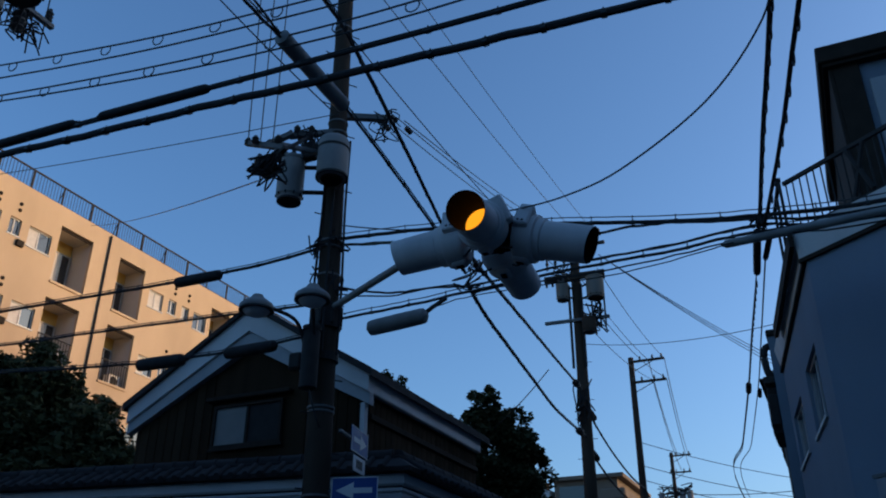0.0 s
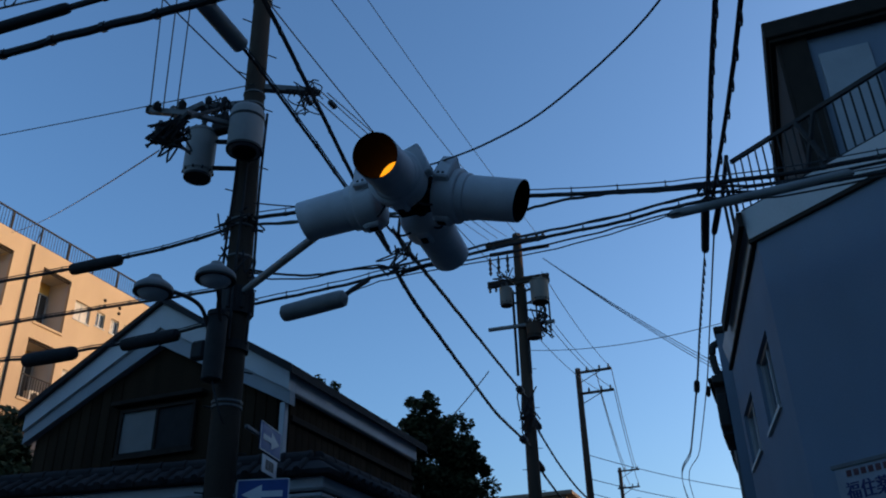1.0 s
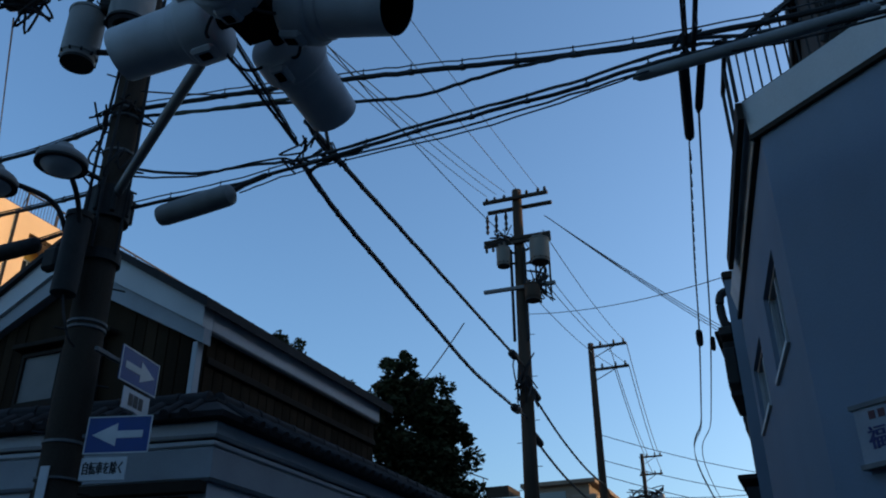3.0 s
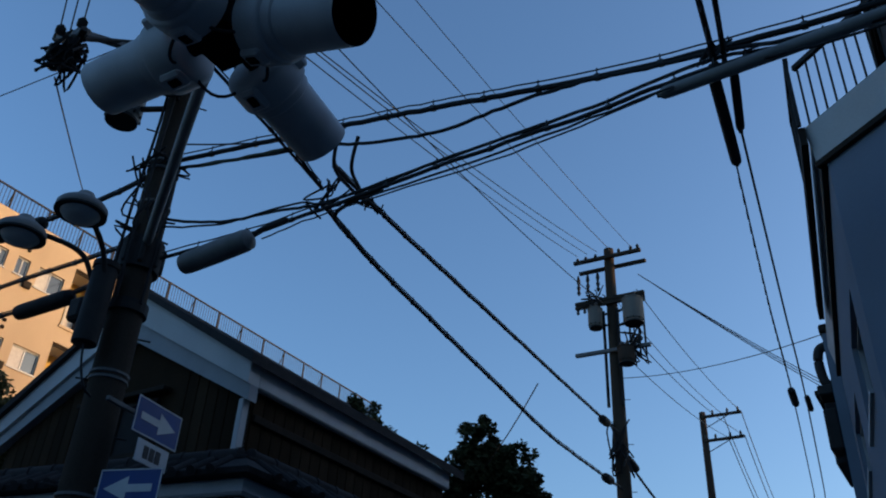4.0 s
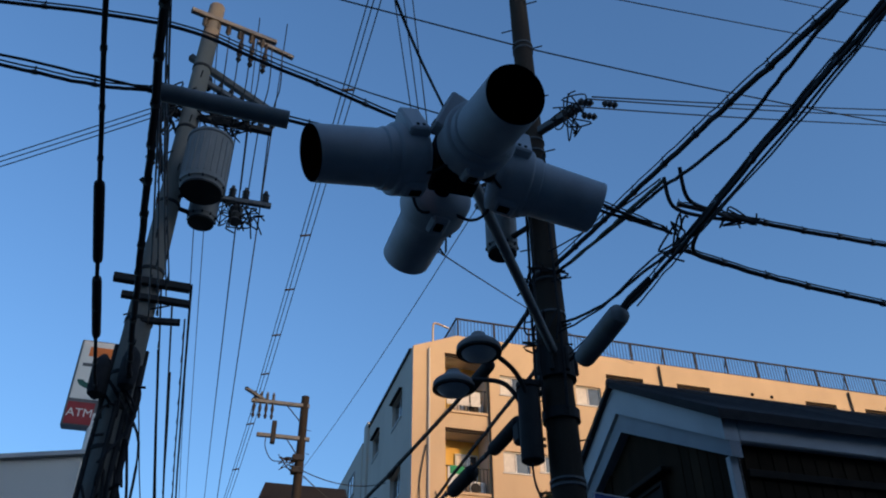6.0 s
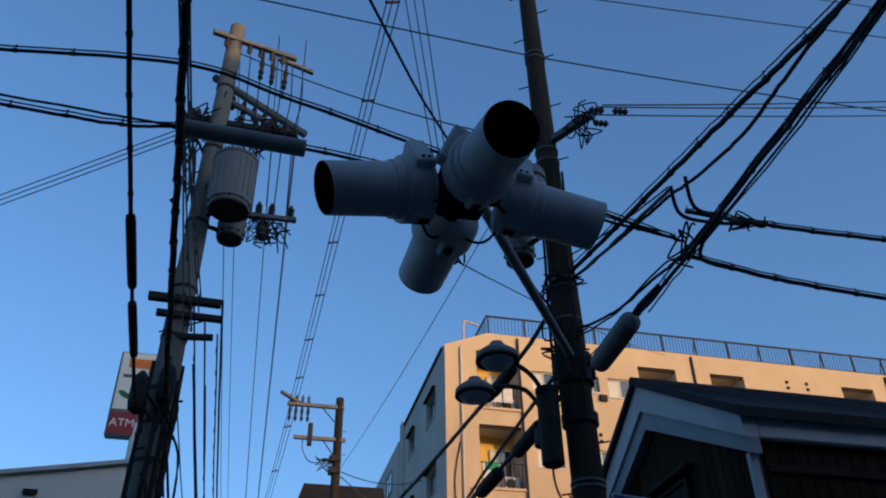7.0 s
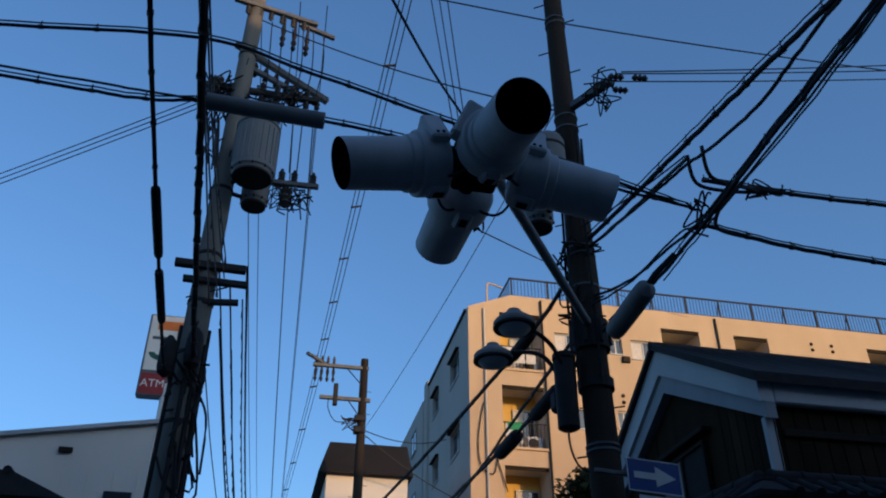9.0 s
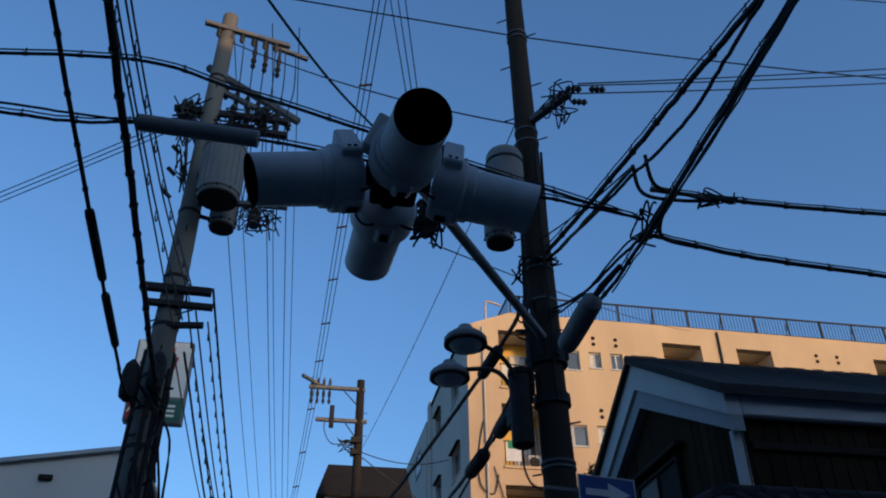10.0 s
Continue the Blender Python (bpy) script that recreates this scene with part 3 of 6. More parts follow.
for y0, z0 in ((4.08, 6.70), (4.40, 6.85)):
    bm = lathe(bmesh.new(), ((0.03, 0), (0.10, 0.06), (0.115, 0.15), (0.115, 0.42), (0.09, 0.52), (0.03, 0.6)), Matrix.Translation((-8.32, y0, z0 - 0.55)), 16)
    part("cable_closure", bm, M_CABLE, poleE, "black cable closure")
big_can = transformer((-8.06, 4.65, 9.25), 0.325, 1.05, "large grey transformer can on a pale concrete pole", (-8.6, 4.3, 0))
transformer((-8.74, 4.69, 9.2), 0.215, 0.5, "small pale transformer can beside a larger one", (-8.6, 4.3, 0))


for k in range(22):
    part("rib", box(bmesh.new(), (0.315, -0.010, 0.16), (0.336, 0.010, 0.84), 0.004, Matrix.Translation((-8.06, 4.65, 9.25)) @ Matrix.Rotation(radians(360 / 22 * k), 4, "Z")), M_CAN, big_can)
for k in range(6):
    y0, y1 = 4.72 + 0.19 * k, 4.80 + 0.17 * k
    part("drop_wire", tube(bmesh.new(), through_points([(-8.80 - 0.05 * (k % 3), y0, 13.45), (-8.72, y0 + 0.05, 12.4), (-8.66, y1, 11.5), (-8.62, y1 + 0.05 * (k % 2), 9.95 - 0.35 * (k % 3))], 5), 0.011, 5), M_CABLE, poleE)
for k in range(7):
    y = 4.55 + 0.19 * k
    part("strain_insulator", lathe(bmesh.new(), ((0.02, 0), (0.05, 0.05), (0.03, 0.09), (0.055, 0.14), (0.03, 0.19), (0.05, 0.25), (0.02, 0.34)), Matrix.Translation((-8.9, y, 12.35 - 0.5 * (y - 4.9) - 0.38)), 8), M_CABLE, poleE)
tangle(poleE, (-8.55, 4.05, 11.2), (0.18, 0.2, 0.45), 8, 0.014, 36)
tangle(poleE, (-8.6, 4.95, 11.35), (0.25, 0.5, 0.28), 12, 0.014, 37)
tangle(poleE, (-8.5, 4.15, 10.3), (0.15, 0.15, 0.5), 5, 0.013, 38)
tangle(poleE, (-8.66, 5.5, 9.45), (0.12, 0.3, 0.3), 9, 0.012, 39)
for k in range(4):
    z = 11.0 - 0.45 * k
    part("pin", rodm((-8.55, 4.05, z), (-8.5, 3.93, z + 0.10), 0.035, seg=8), M_DARKSTEEL, poleE)


# --- pole F, beyond ---
poleF = thing("utility_pole", "distant utility pole with sunlit crossarms near a brown roof", "utility pole", "utility poles", at=(0, -0.16, -0.05))
F0, F1 = (-24.2, 8.35, 0.0), (-24.2, 8.35, 13.95)
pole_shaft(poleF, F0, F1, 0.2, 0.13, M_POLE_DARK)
crossarm(poleF, (-24.15, 7.55, 13.6), (0, 1, 0.0), 0.95, 0.06, M_STEEL)
crossarm(poleF, (-24.0, 6.75, 13.72), (1, -0.9, 0.0), 0.6, 0.05, M_STEEL)
crossarm(poleF, (-24.15, 7.75, 12.45), (0, 1, 0.0), 0.85, 0.06, M_STEEL)
for y in (6.7, 6.9, 7.1, 7.3):
    insulator(poleF, (-24.15, y, 13.64), 0.3, 0.06)
    part("hanging_insulator", lathe(bmesh.new(), ((0.02, 0), (0.06, 0.1), (0.03, 0.2), (0.06, 0.35), (0.02, 0.6)), Matrix.Translation((-24.15, y, 13.0)), 8), M_CABLE, poleF)
part("switch_box", boxm((-24.25, 7.35, 12.2), (-24.05, 7.5, 12.95), 0.02), M_CABLE, poleF)
tangle(poleF, (-24.1, 7.95, 11.6), (0.15, 0.32, 0.28), 6, 0.016, 41)
for y, z in ((7.75, 13.55), (7.85, 12.4)):
    part("arm_brace", rodm((-24.12, y, z), (-24.12, 8.3, z - 0.6), 0.02, seg=6), M_CABLE, poleF)
part("jumper_lead", tube(bmesh.new(), through_points([(-24.1, 7.2, 12.4), (-24.05, 7.22, 12.0), (-24.05, 7.5, 11.6), (-24.1, 8.1, 11.7)], 6), 0.016, 6), M_CABLE, poleF)
for z in (11.4, 11.8):
    part("bracket_box", boxm((-24.3, 8.1, z - 0.12), (-24.0, 8.48, z + 0.08), 0.02), M_CABLE, poleF)
steps(poleF, F0, F1, 0.16, 8, 13, 100, 0.4)


# ================= walls with openings =================
def facade(bm, place, a0, a1, z0, z1, holes, depth):
    """A wall face with rectangular openings (a, b, z, z) and their reveals. place maps (along, up, in) to the world."""
    xs = sorted({a0, a1, *[h[0] for h in holes], *[h[1] for h in holes]})
    zs = sorted({z0, z1, *[h[2] for h in holes], *[h[3] for h in holes]})
    vert = {}

    def v(x, z, d):
        key = (round(x, 4), round(z, 4), round(d, 4))
        if key not in vert:
            vert[key] = bm.verts.new(place(x, z, d))
        return vert[key]

    for x, xx in zip(xs, xs[1:]):
        for z, zz in zip(zs, zs[1:]):
            cx, cz = (x + xx) / 2, (z + zz) / 2
            if not any(h[0] < cx < h[1] and h[2] < cz < h[3] for h in holes):
                bm.faces.new((v(x, z, 0), v(xx, z, 0), v(xx, zz, 0), v(x, zz, 0)))
    for h0, h1, b0, b1 in holes:
        c = [(h0, b0), (h1, b0), (h1, b1), (h0, b1)]
        for (p, q), (r, s) in zip(c, c[1:] + c[:1]):
            bm.faces.new([bm.verts.new(place(*k)) for k in ((p, q, 0), (r, s, 0), (r, s, depth), (p, q, depth))])
    bmesh.ops.remove_doubles(bm, verts=bm.verts[:], dist=0.0005)
    return bm


def slab(bm, place, a0, a1, z0, z1, d0, d1):
    """A block in the wall's own directions."""
    vs = [bm.verts.new(place(x, z, d)) for x in (a0, a1) for z in (z0, z1) for d in (d0, d1)]
    for f in ((0, 1, 3, 2), (4, 6, 7, 5), (0, 4, 5, 1), (2, 3, 7, 6), (0, 2, 6, 4), (1, 5, 7, 3)):
        bm.faces.new([vs[k] for k in f])
    return bm


def window(parent, place, a0, a1, z0, z1, depth, curtain=0.0, panes=2, mat=None, sill=True, cloth=None, glass=None):
    """Frame, panes and sill of one window, set back by depth."""
    bm = bmesh.new()
    t = min(0.05, (a1 - a0) * 0.1)
    for x0, x1, y0, y1 in ((a0, a0 + t, z0, z1), (a1 - t, a1, z0, z1), (a0 + t, a1 - t, z0, z0 + t), (a0 + t, a1 - t, z1 - t, z1)):
        slab(bm, place, x0, x1, y0, y1, depth - 0.04, depth + 0.03)
    for k in range(1, panes):
        x = a0 + (a1 - a0) * k / panes
        slab(bm, place, x - t / 2, x + t / 2, z0 + t, z1 - t, depth - 0.03, depth + 0.02)
    w = part("window", bm, mat or M_FRAME, parent)
    for k in range(panes):
        x0, x1 = a0 + (a1 - a0) * k / panes + t / 2, a0 + (a1 - a0) * (k + 1) / panes - t / 2
        part("pane", slab(bmesh.new(), place, x0, x1, z0 + t / 2, z1 - t / 2, depth, depth + 0.008), (cloth or M_CURTAIN) if (k + 1) / panes <= curtain else (glass or M_GLASS), w)
    if sill:
        part("sill", slab(bmesh.new(), place, a0 - 0.04, a1 + 0.04, z0 - 0.05, z0, -0.04, depth), mat or M_FRAME, w)
    return w


def railing(parent, place, a0, a1, z0, z1, d, n, mat, r=0.012):
    rail = part("railing", slab(bmesh.new(), place, a0, a1, z1 - 0.04, z1, d - 0.02, d + 0.02), mat, parent)
    part("bottom_rail", slab(bmesh.new(), place, a0, a1, z0, z0 + 0.03, d - 0.015, d + 0.015), mat, rail)
    base = None
    for k in range(n):
        x = a0 + (a1 - a0) * (k + 0.5) / n
        if base is None:
            base = part("baluster", slab(bmesh.new(), lambda a, z, q: Vector((a, q, z)), -r, r, 0, z1 - z0 - 0.04, -r, r), mat, rail)
            o = base
        else:
            o = new("baluster", base.data)
            o.parent = rail
        p = place(x, z0 + 0.02, d)
        o.location = p
    return rail


# ================= apartment block =================
rnd = random.Random(11)
apt = thing("apartment_building", "cream rendered apartment block with recessed balconies, lit by low sun", "apartment building")
AU = -26.4


def long_face(v, z, d):
    return Vector((AU - d, v, z))


balconies = ((13.7, 15.38), (20.62, 22.33), (23.9, 25.48), (30.2, 31.8), (33.3, 34.9), (38.8, 40.2))
wides = ((15.95, 17.0), (19.2, 20.3), (25.9, 26.83), (28.95, 29.9), (35.2, 36.2), (37.5, 38.5))
smalls = ((17.4, 17.9), (18.3, 18.82), (27.2, 27.72), (28.1, 28.62), (36.45, 36.8), (36.95, 37.3))
holes = []
for k in range(5):
    T = 17.53 - 3.13 * k
    holes += [(a, b, T - 2.42, T) for a, b in balconies]
    holes += [(a, b, T - 1.52, T - 0.68) for a, b in wides]
    holes += [(a, b, T - 1.38, T - 0.68) for a, b in smalls]
part("wall", facade(bmesh.new(), long_face, 12.42, 41.2, 0.0, 17.60, holes, 0.14), M_APT, apt, "cream rendered street wall")
bm = bmesh.new()
prof = [(12.42, 17.60), (41.2, 17.60), (41.2, 18.30), (14.2, 18.36), (12.42, 17.66)]
f = [[bm.verts.new((AU - d, y, z)) for y, z in prof] for d in (0.0, 0.35)]
bm.faces.new(f[0][::-1]), bm.faces.new(f[1])
for k in range(5):
    bm.faces.new((f[0][k], f[0][(k + 1) % 5], f[1][(k + 1) % 5], f[1][k]))
part("parapet", bm, M_APT, apt)
part("core", boxm((AU - 9, 12.8, 0), (AU - 1.3, 41.1, 17.6)), M_APT_SIDE, apt, "grey concrete inner wall")
# balconies: ochre back wall, side walls, floor, window, railing
for k in range(5):
    T = 17.53 - 3.13 * k
    for n, (a, b) in enumerate(balconies):
        bay = part("balcony", slab(bmesh.new(), long_face, a - 0.02, b + 0.02, T - 2.52, T - 2.42, -0.06, 1.2), M_APT, apt, "recessed balcony with ochre back wall")
        part("back_wall", slab(bmesh.new(), long_face, a - 0.02, b + 0.02, T - 2.42, T + 0.02, 1.18, 1.24), M_RECESS, bay)
        part("side_wall", slab(bmesh.new(), long_face, a - 0.06, a, T - 2.42, T, 0.142, 1.18), M_APT_SIDE, bay)
        part("side_wall", slab(bmesh.new(), long_face, b, b + 0.06, T - 2.42, T, 0.142, 1.18), M_APT_SIDE, bay)
        part("soffit", slab(bmesh.new(), long_face, a, b, T, T + 0.08, 0.142, 1.18), M_APT_SIDE, bay)
        part("lintel", slab(bmesh.new(), long_face, a, b, T - 0.10, T, 0.10, 0.16), M_DARKTRIM, bay)
        window(bay, long_face, a + (b - a) * 0.42, b - 0.08, T - 2.38, T - 0.55, 1.12, 0.5 if rnd.random() < 0.6 else 0.0, 2, sill=False)
        if n == 0 or k > 0:
            railing(bay, long_face, a, b, T - 2.42, T - 1.45, 0.05, 12, M_DARKSTEEL)
        if k > 0 or n == 0:
            unit = part("air_conditioner", slab(bmesh.new(), long_face, b - 0.7, b - 0.08, T - 2.42, T - 1.88, 0.3, 0.62), M_SIGNWHITE, bay, "white outdoor cooling unit")
            part("fan_grille", lathe(bmesh.new(), ((0.2, 0), (0.2, 0.02), (0.06, 0.03)), Matrix.Translation(long_face(b - 0.45, T - 2.14, 0.3)) @ Matrix.Rotation(radians(90), 4, "Y"), 16), M_DARKSTEEL, unit)
for k in range(5):
    T = 17.53 - 3.13 * k
    for a, b in wides:
        window(apt, long_face, a, b, T - 1.52, T - 0.68, 0.12, rnd.choice((0, 0.5, 0.5, 1.0)), 2)
    for a, b in smalls:
        window(apt, long_face, a, b, T - 1.38, T - 0.68, 0.12, rnd.choice((0, 0, 0.5)), 2)
    for v0 in (17.65, 18.6, 27.53, 28.49):
        for dz in (-0.15, -0.42):
            part("vent_cap", lathe(bmesh.new(), ((0.07, 0), (0.08, 0.03), (0.05, 0.07)), Matrix.Translation(long_face(v0, T + dz + 0.1, 0)) @ Matrix.Rotation(radians(90), 4, "Y"), 10), M_DARKTRIM, apt)
    part("meter_box", slab(bmesh.new(), long_face, 18.75, 19.05, T - 1.75, T - 1.5, -0.12, 0.02), M_DARKTRIM, apt)
for v0 in (13.05, 15.45, 23.15, 32.6):
    part("downpipe", rodm((AU + 0.06, v0, 0), (AU + 0.06, v0, 18.2 if v0 > 14 else 17.6), 0.045, seg=8), M_APT_SIDE if v0 < 14 else M_DARKSTEEL, apt)
part("roof", boxm((AU - 9.2, 12.6, 17.62), (AU - 0.36, 41.2, 17.74)), M_APT_SIDE, apt)


def end_face(u, z, d):
    return Vector((u, 12.42 + d, z))


gh = [(-29.8, -28.1, 17.45 - 3.13 * k - 2.0, 17.45 - 3.13 * k - 0.9) for k in range(5)] + [(-33.6, -32.2, 17.45 - 3.13 * k - 1.9, 17.45 - 3.13 * k - 0.9) for k in range(5)]
part("wall", facade(bmesh.new(), end_face, -34.5, AU, 0, 17.60, gh, 0.2), M_APT_SIDE, apt, "rendered end wall, grey put in for shade")
part("coping", boxm((-34.6, 12.34, 17.60), (AU - 0.35, 12.9, 17.73), 0.02), M_DARKSTEEL, apt)
for a, b, z0, z1 in gh:
    window(apt, end_face, a, b, z0, z1, 0.15, 0, 2)
    part("awning", boxm((a - 0.05, 12.27, z1 + 0.04), (b + 0.05, 12.419, z1 + 0.09), 0.02), M_DARKTRIM, apt)
bm = boxm((-46, 12.25, 0), (-35.2, 20, 17.1))
part("wing", bm, M_APT_SIDE, apt, "grey rendered rear wing")
part("pillar", boxm((-35.2, 12.3, 0), (-34.5, 13.4, 17.9), 0.03), M_APT_SIDE, apt)
for k in range(5):
    z1 = 16.3 - 3.1 * k
    for a in (-38.2, -42.0):
        window(apt, lambda u, z, d: Vector((u, 12.25 + d, z)), a, a + 1.5, z1 - 1.1, z1, -0.03, 0, 2)
# roof fence
fence = thing("roof_fence", "dark steel safety fence along the apartment roof edge", "fence")
part("top_rail", boxm((AU - 0.25, 14.3, 19.26), (AU - 0.19, 41.2, 19.32)), M_DARKSTEEL, fence)
part("bottom_rail", boxm((AU - 0.24, 14.3, 18.44), (AU - 0.20, 41.2, 18.48)), M_DARKSTEEL, fence)
part("top_rail", boxm((AU - 5, 14.24, 19.26), (AU - 0.19, 14.29, 19.32)), M_DARKSTEEL, fence)
part("bottom_rail", boxm((AU - 5, 14.24, 18.44), (AU - 0.20, 14.29, 18.48)), M_DARKSTEEL, fence)
pst = part("post", boxm((-0.03, -0.03, 17.75), (0.03, 0.03, 19.30)), M_DARKSTEEL, fence)
pst.location = (AU - 0.22, 14.33, 0)
for k in range(1, 18):
    o = new("post", pst.data)
    o.parent, o.location = fence, (AU - 0.22, 14.33 + 1.55 * k, 0)
bar = part("bar", boxm((-0.009, -0.009, 18.46), (0.009, 0.009, 19.28)), M_DARKSTEEL, fence)
bar.location = (AU - 0.22, 14.45, 0)
for k in range(1, 180):
    o = new("bar", bar.data)
    o.parent, o.location = fence, (AU - 0.22, 14.45 + 0.148 * k, 0)
for k in range(30):
    o = new("bar", bar.data)
    o.parent, o.location = fence, (AU - 0.35 - 0.15 * k, 14.265, 0)
for k in range(1, 9):
    brace(fence, (AU - 0.22, 14.33 + 3.1 * k, 19.25), (AU - 0.8, 14.33 + 3.1 * k, 17.75), 0.02)

cloth = thing("laundry", "white and green cloths hung over a balcony railing", "laundry")
part("white_cloth", slab(bmesh.new(), long_face, 13.78, 14.42, 12.15, 12.88, -0.02, 0.0), M_SIGNWHITE, cloth)
part("green_cloth", slab(bmesh.new(), long_face, 13.86, 14.40, 12.62, 12.93, -0.034, -0.021), material("green_cloth", (0.03, 0.22, 0.10), 0.9, 0, 0.2, 5, 60, 0.2), cloth, "bright green cloth")
cloth2 = thing("laundry", "pale cloths hung over a top floor balcony railing", "laundry")
for y0, y1 in ((13.76, 14.16), (14.22, 14.66), (14.72, 15.1)):
    part("white_cloth", slab(bmesh.new(), long_face, y0, y1, 15.35, 16.02 - 0.06 * (y1 - 14), -0.02, 0.0), M_CURTAIN, cloth2)
wire_loop = thing("conduit", "loose dark cable looped down the cream wall", "cable")
part("loop", tube(bmesh.new(), through_points([(AU + 0.05, 12.95, 13.6), (AU + 0.05, 12.72, 12.2), (AU + 0.06, 12.8, 11.2), (AU + 0.07, 13.25, 10.9), (AU + 0.06, 13.45, 11.6)], 8), 0.022, 6), M_CABLE, wire_loop)
part("loop", tube(bmesh.new(), through_points([(AU + 0.05, 13.3, 11.9), (AU + 0.06, 13.55, 11.0), (AU + 0.06, 13.75, 10.3)], 8), 0.02, 6), M_CABLE, wire_loop)
roof_pipe = thing("roof_pipe", "thin pale vent pipe bent over the roof corner", "pipe")
part("pipe", tube(bmesh.new(), through_points([(AU - 0.1, 13.25, 17.7), (AU - 0.1, 13.25, 18.7), (AU - 0.1, 13.4, 18.85), (AU - 0.1, 13.9, 18.7)], 6), 0.04, 8), M_APT, roof_pipe)

# ================= old house with plaster gable =================
house = thing("house", "old dark timber house with thick white plaster gable bands", "house")
HL, HR, HV, HB, APEX, EAVE = -11.50, -6.56, 11.5, 16.3, 7.46, 5.92
mid = -9.01
bm = bmesh.new()
front = [bm.verts.new(p) for p in ((HL, HV, 0), (HR, HV, 0), (HR, HV, EAVE), (mid, HV, APEX), (HL, HV, EAVE))]
back = [bm.verts.new((p.co.x, HB, p.co.z)) for p in front]
bm.faces.new(front), bm.faces.new(back[::-1])
for k in range(5):
    bm.faces.new((front[k], front[(k + 1) % 5], back[(k + 1) % 5], back[k]))
part("wall", bm, M_DARKWOOD, house, "blackened timber walls")
# vertical boards on the front and side
for k in range(24):
    u = HL + 0.1 + 0.205 * k
    if -9.85 < u + 0.1 < -8.0:
        continue
    top = EAVE + (APEX - EAVE) * (1 - abs(u + 0.1 - mid) / (HR - mid)) - 0.35
    part("board", boxm((u, HV - 0.022, 3.0), (u + 0.19, HV - 0.002, max(top, 5.4)), 0.004), M_DARKWOOD, house)
for k in range(23):
    v = HV + 0.1 + 0.205 * k
    part("board", boxm((HR + 0.002, v, 3.0), (HR + 0.022, v + 0.19, 5.55), 0.004), M_DARKWOOD, house)


def rake_band(v0, v1, w0, w1, mat, label):
    """A plaster band under both slopes of the gable; w0, w1: its edges below the roof line at the apex and at the eaves."""
    bm = bmesh.new()
    pts = [(HL - 0.15, EAVE - 0.03), (mid, APEX + 0.02), (HR + 0.15, EAVE - 0.03)]
    for s in range(2):
        (x0, z0), (x1, z1) = pts[s], pts[s + 1]
        a, b = (1, 0) if s == 0 else (0, 1)
        vs = [bm.verts.new((x, v, z)) for v in (v0, v1) for x, z in ((x0, z0 - w0[a]), (x1, z1 - w0[b]), (x1, z1 - w1[b]), (x0, z0 - w1[a]))]
        for f in ((0, 1, 2, 3), (7, 6, 5, 4), (0, 4, 5, 1), (1, 5, 6, 2), (2, 6, 7, 3), (3, 7, 4, 0)):
            bm.faces.new([vs[k] for k in f])
    return part("gable_band", bm, mat, house, label)


rake_band(11.30, 11.50, (0.0, 0.0), (0.43, 0.31), M_PLASTER, "white plaster barge band")
rake_band(11.35, 11.50, (0.433, 0.313), (0.73, 0.52), M_BLUETRIM, "grey stepped plaster band")
part("eave_band", boxm((HR + 0.024, 11.51, 5.58), (HR + 0.14, HB, 5.88), 0.02), M_PLASTER, house, "white plaster eave band")
part("eave_band", boxm((HL - 0.14, 11.51, 5.58), (HL - 0.024, HB, 5.88), 0.02), M_PLASTER, house, "white plaster eave band")
part("corner_post", boxm((HR - 0.03, 11.37, 3.0), (HR + 0.06, 11.51, 5.42), 0.01), M_PLASTER, house, "white corner post")
part("beam", boxm((HR + 0.023, 11.6, 5.18), (HR + 0.07, HB, 5.28), 0.01), M_DARKTRIM, house)
for s in (-1, 1):
    e = HR + 0.24 if s > 0 else HL - 0.24
    bm = bmesh.new()
    za = EAVE - 0.08
    prof = [(mid, APEX + 0.024), (e, za - 0.03), (e, za + 0.11), (mid, APEX + 0.10)]
    a = [bm.verts.new((x, 11.22, z)) for x, z in prof]
    b = [bm.verts.new((x, HB + 0.3, z)) for x, z in prof]
    bm.faces.new(a), bm.faces.new(b[::-1])
    for k in range(4):
        bm.faces.new((a[k], a[(k + 1) % 4], b[(k + 1) % 4], b[k]))
    roof = part("roof", bm, M_ROOF, house, "dark tiled roof slope")
    roll = None
    for k in range(21):
        y = 11.26 + 0.26 * k
        if roll is None:
            roll = part("roof_tile", rodm(Vector((mid, 0, APEX + 0.10)), Vector((e + (-0.05 if s > 0 else 0.05), 0, za + 0.11)), 0.032, seg=8), M_ROOF, roof)
            roll.location = (0, y, 0)
        else:
            o = new("roof_tile", roll.data)
            o.parent, o.location = roof, (0, y, 0)
part("ridge", rodm((mid, 11.22, APEX + 0.10), (mid, HB + 0.3, APEX + 0.10), 0.07, seg=12), M_ROOF, house)
window(house, lambda u, z, d: Vector((u, HV - 0.05 + d, z)), -9.68, -8.19, 4.93, 5.71, 0.0, 0.5, 2, M_DARKTRIM, True, M_SHOJI, M_DARKPANE)
part("window_hood", boxm((-9.85, 11.34, 5.79), (-8.03, HV, 5.86), 0.01), M_DARKTRIM, house)

# ================= tile-capped plaster wall round the house =================
bw = thing("boundary_wall", "white plaster boundary wall with a dark tiled cap", "wall")
WC = Vector((-5.42, 10.50, 0))                      # the corner at the crossing
WF = Vector((-0.9865, -0.1638, 0))                  # along the front, away from the corner
WN = Vector((0.1638, -0.9865, 0))                   # out of the front, to the street
WS, WE = Vector((0, 1, 0)), Vector((1, 0, 0))       # along the side, and out of it
WM = (WN + WE) / (1 + WN.dot(WE))                   # the mitre at the corner


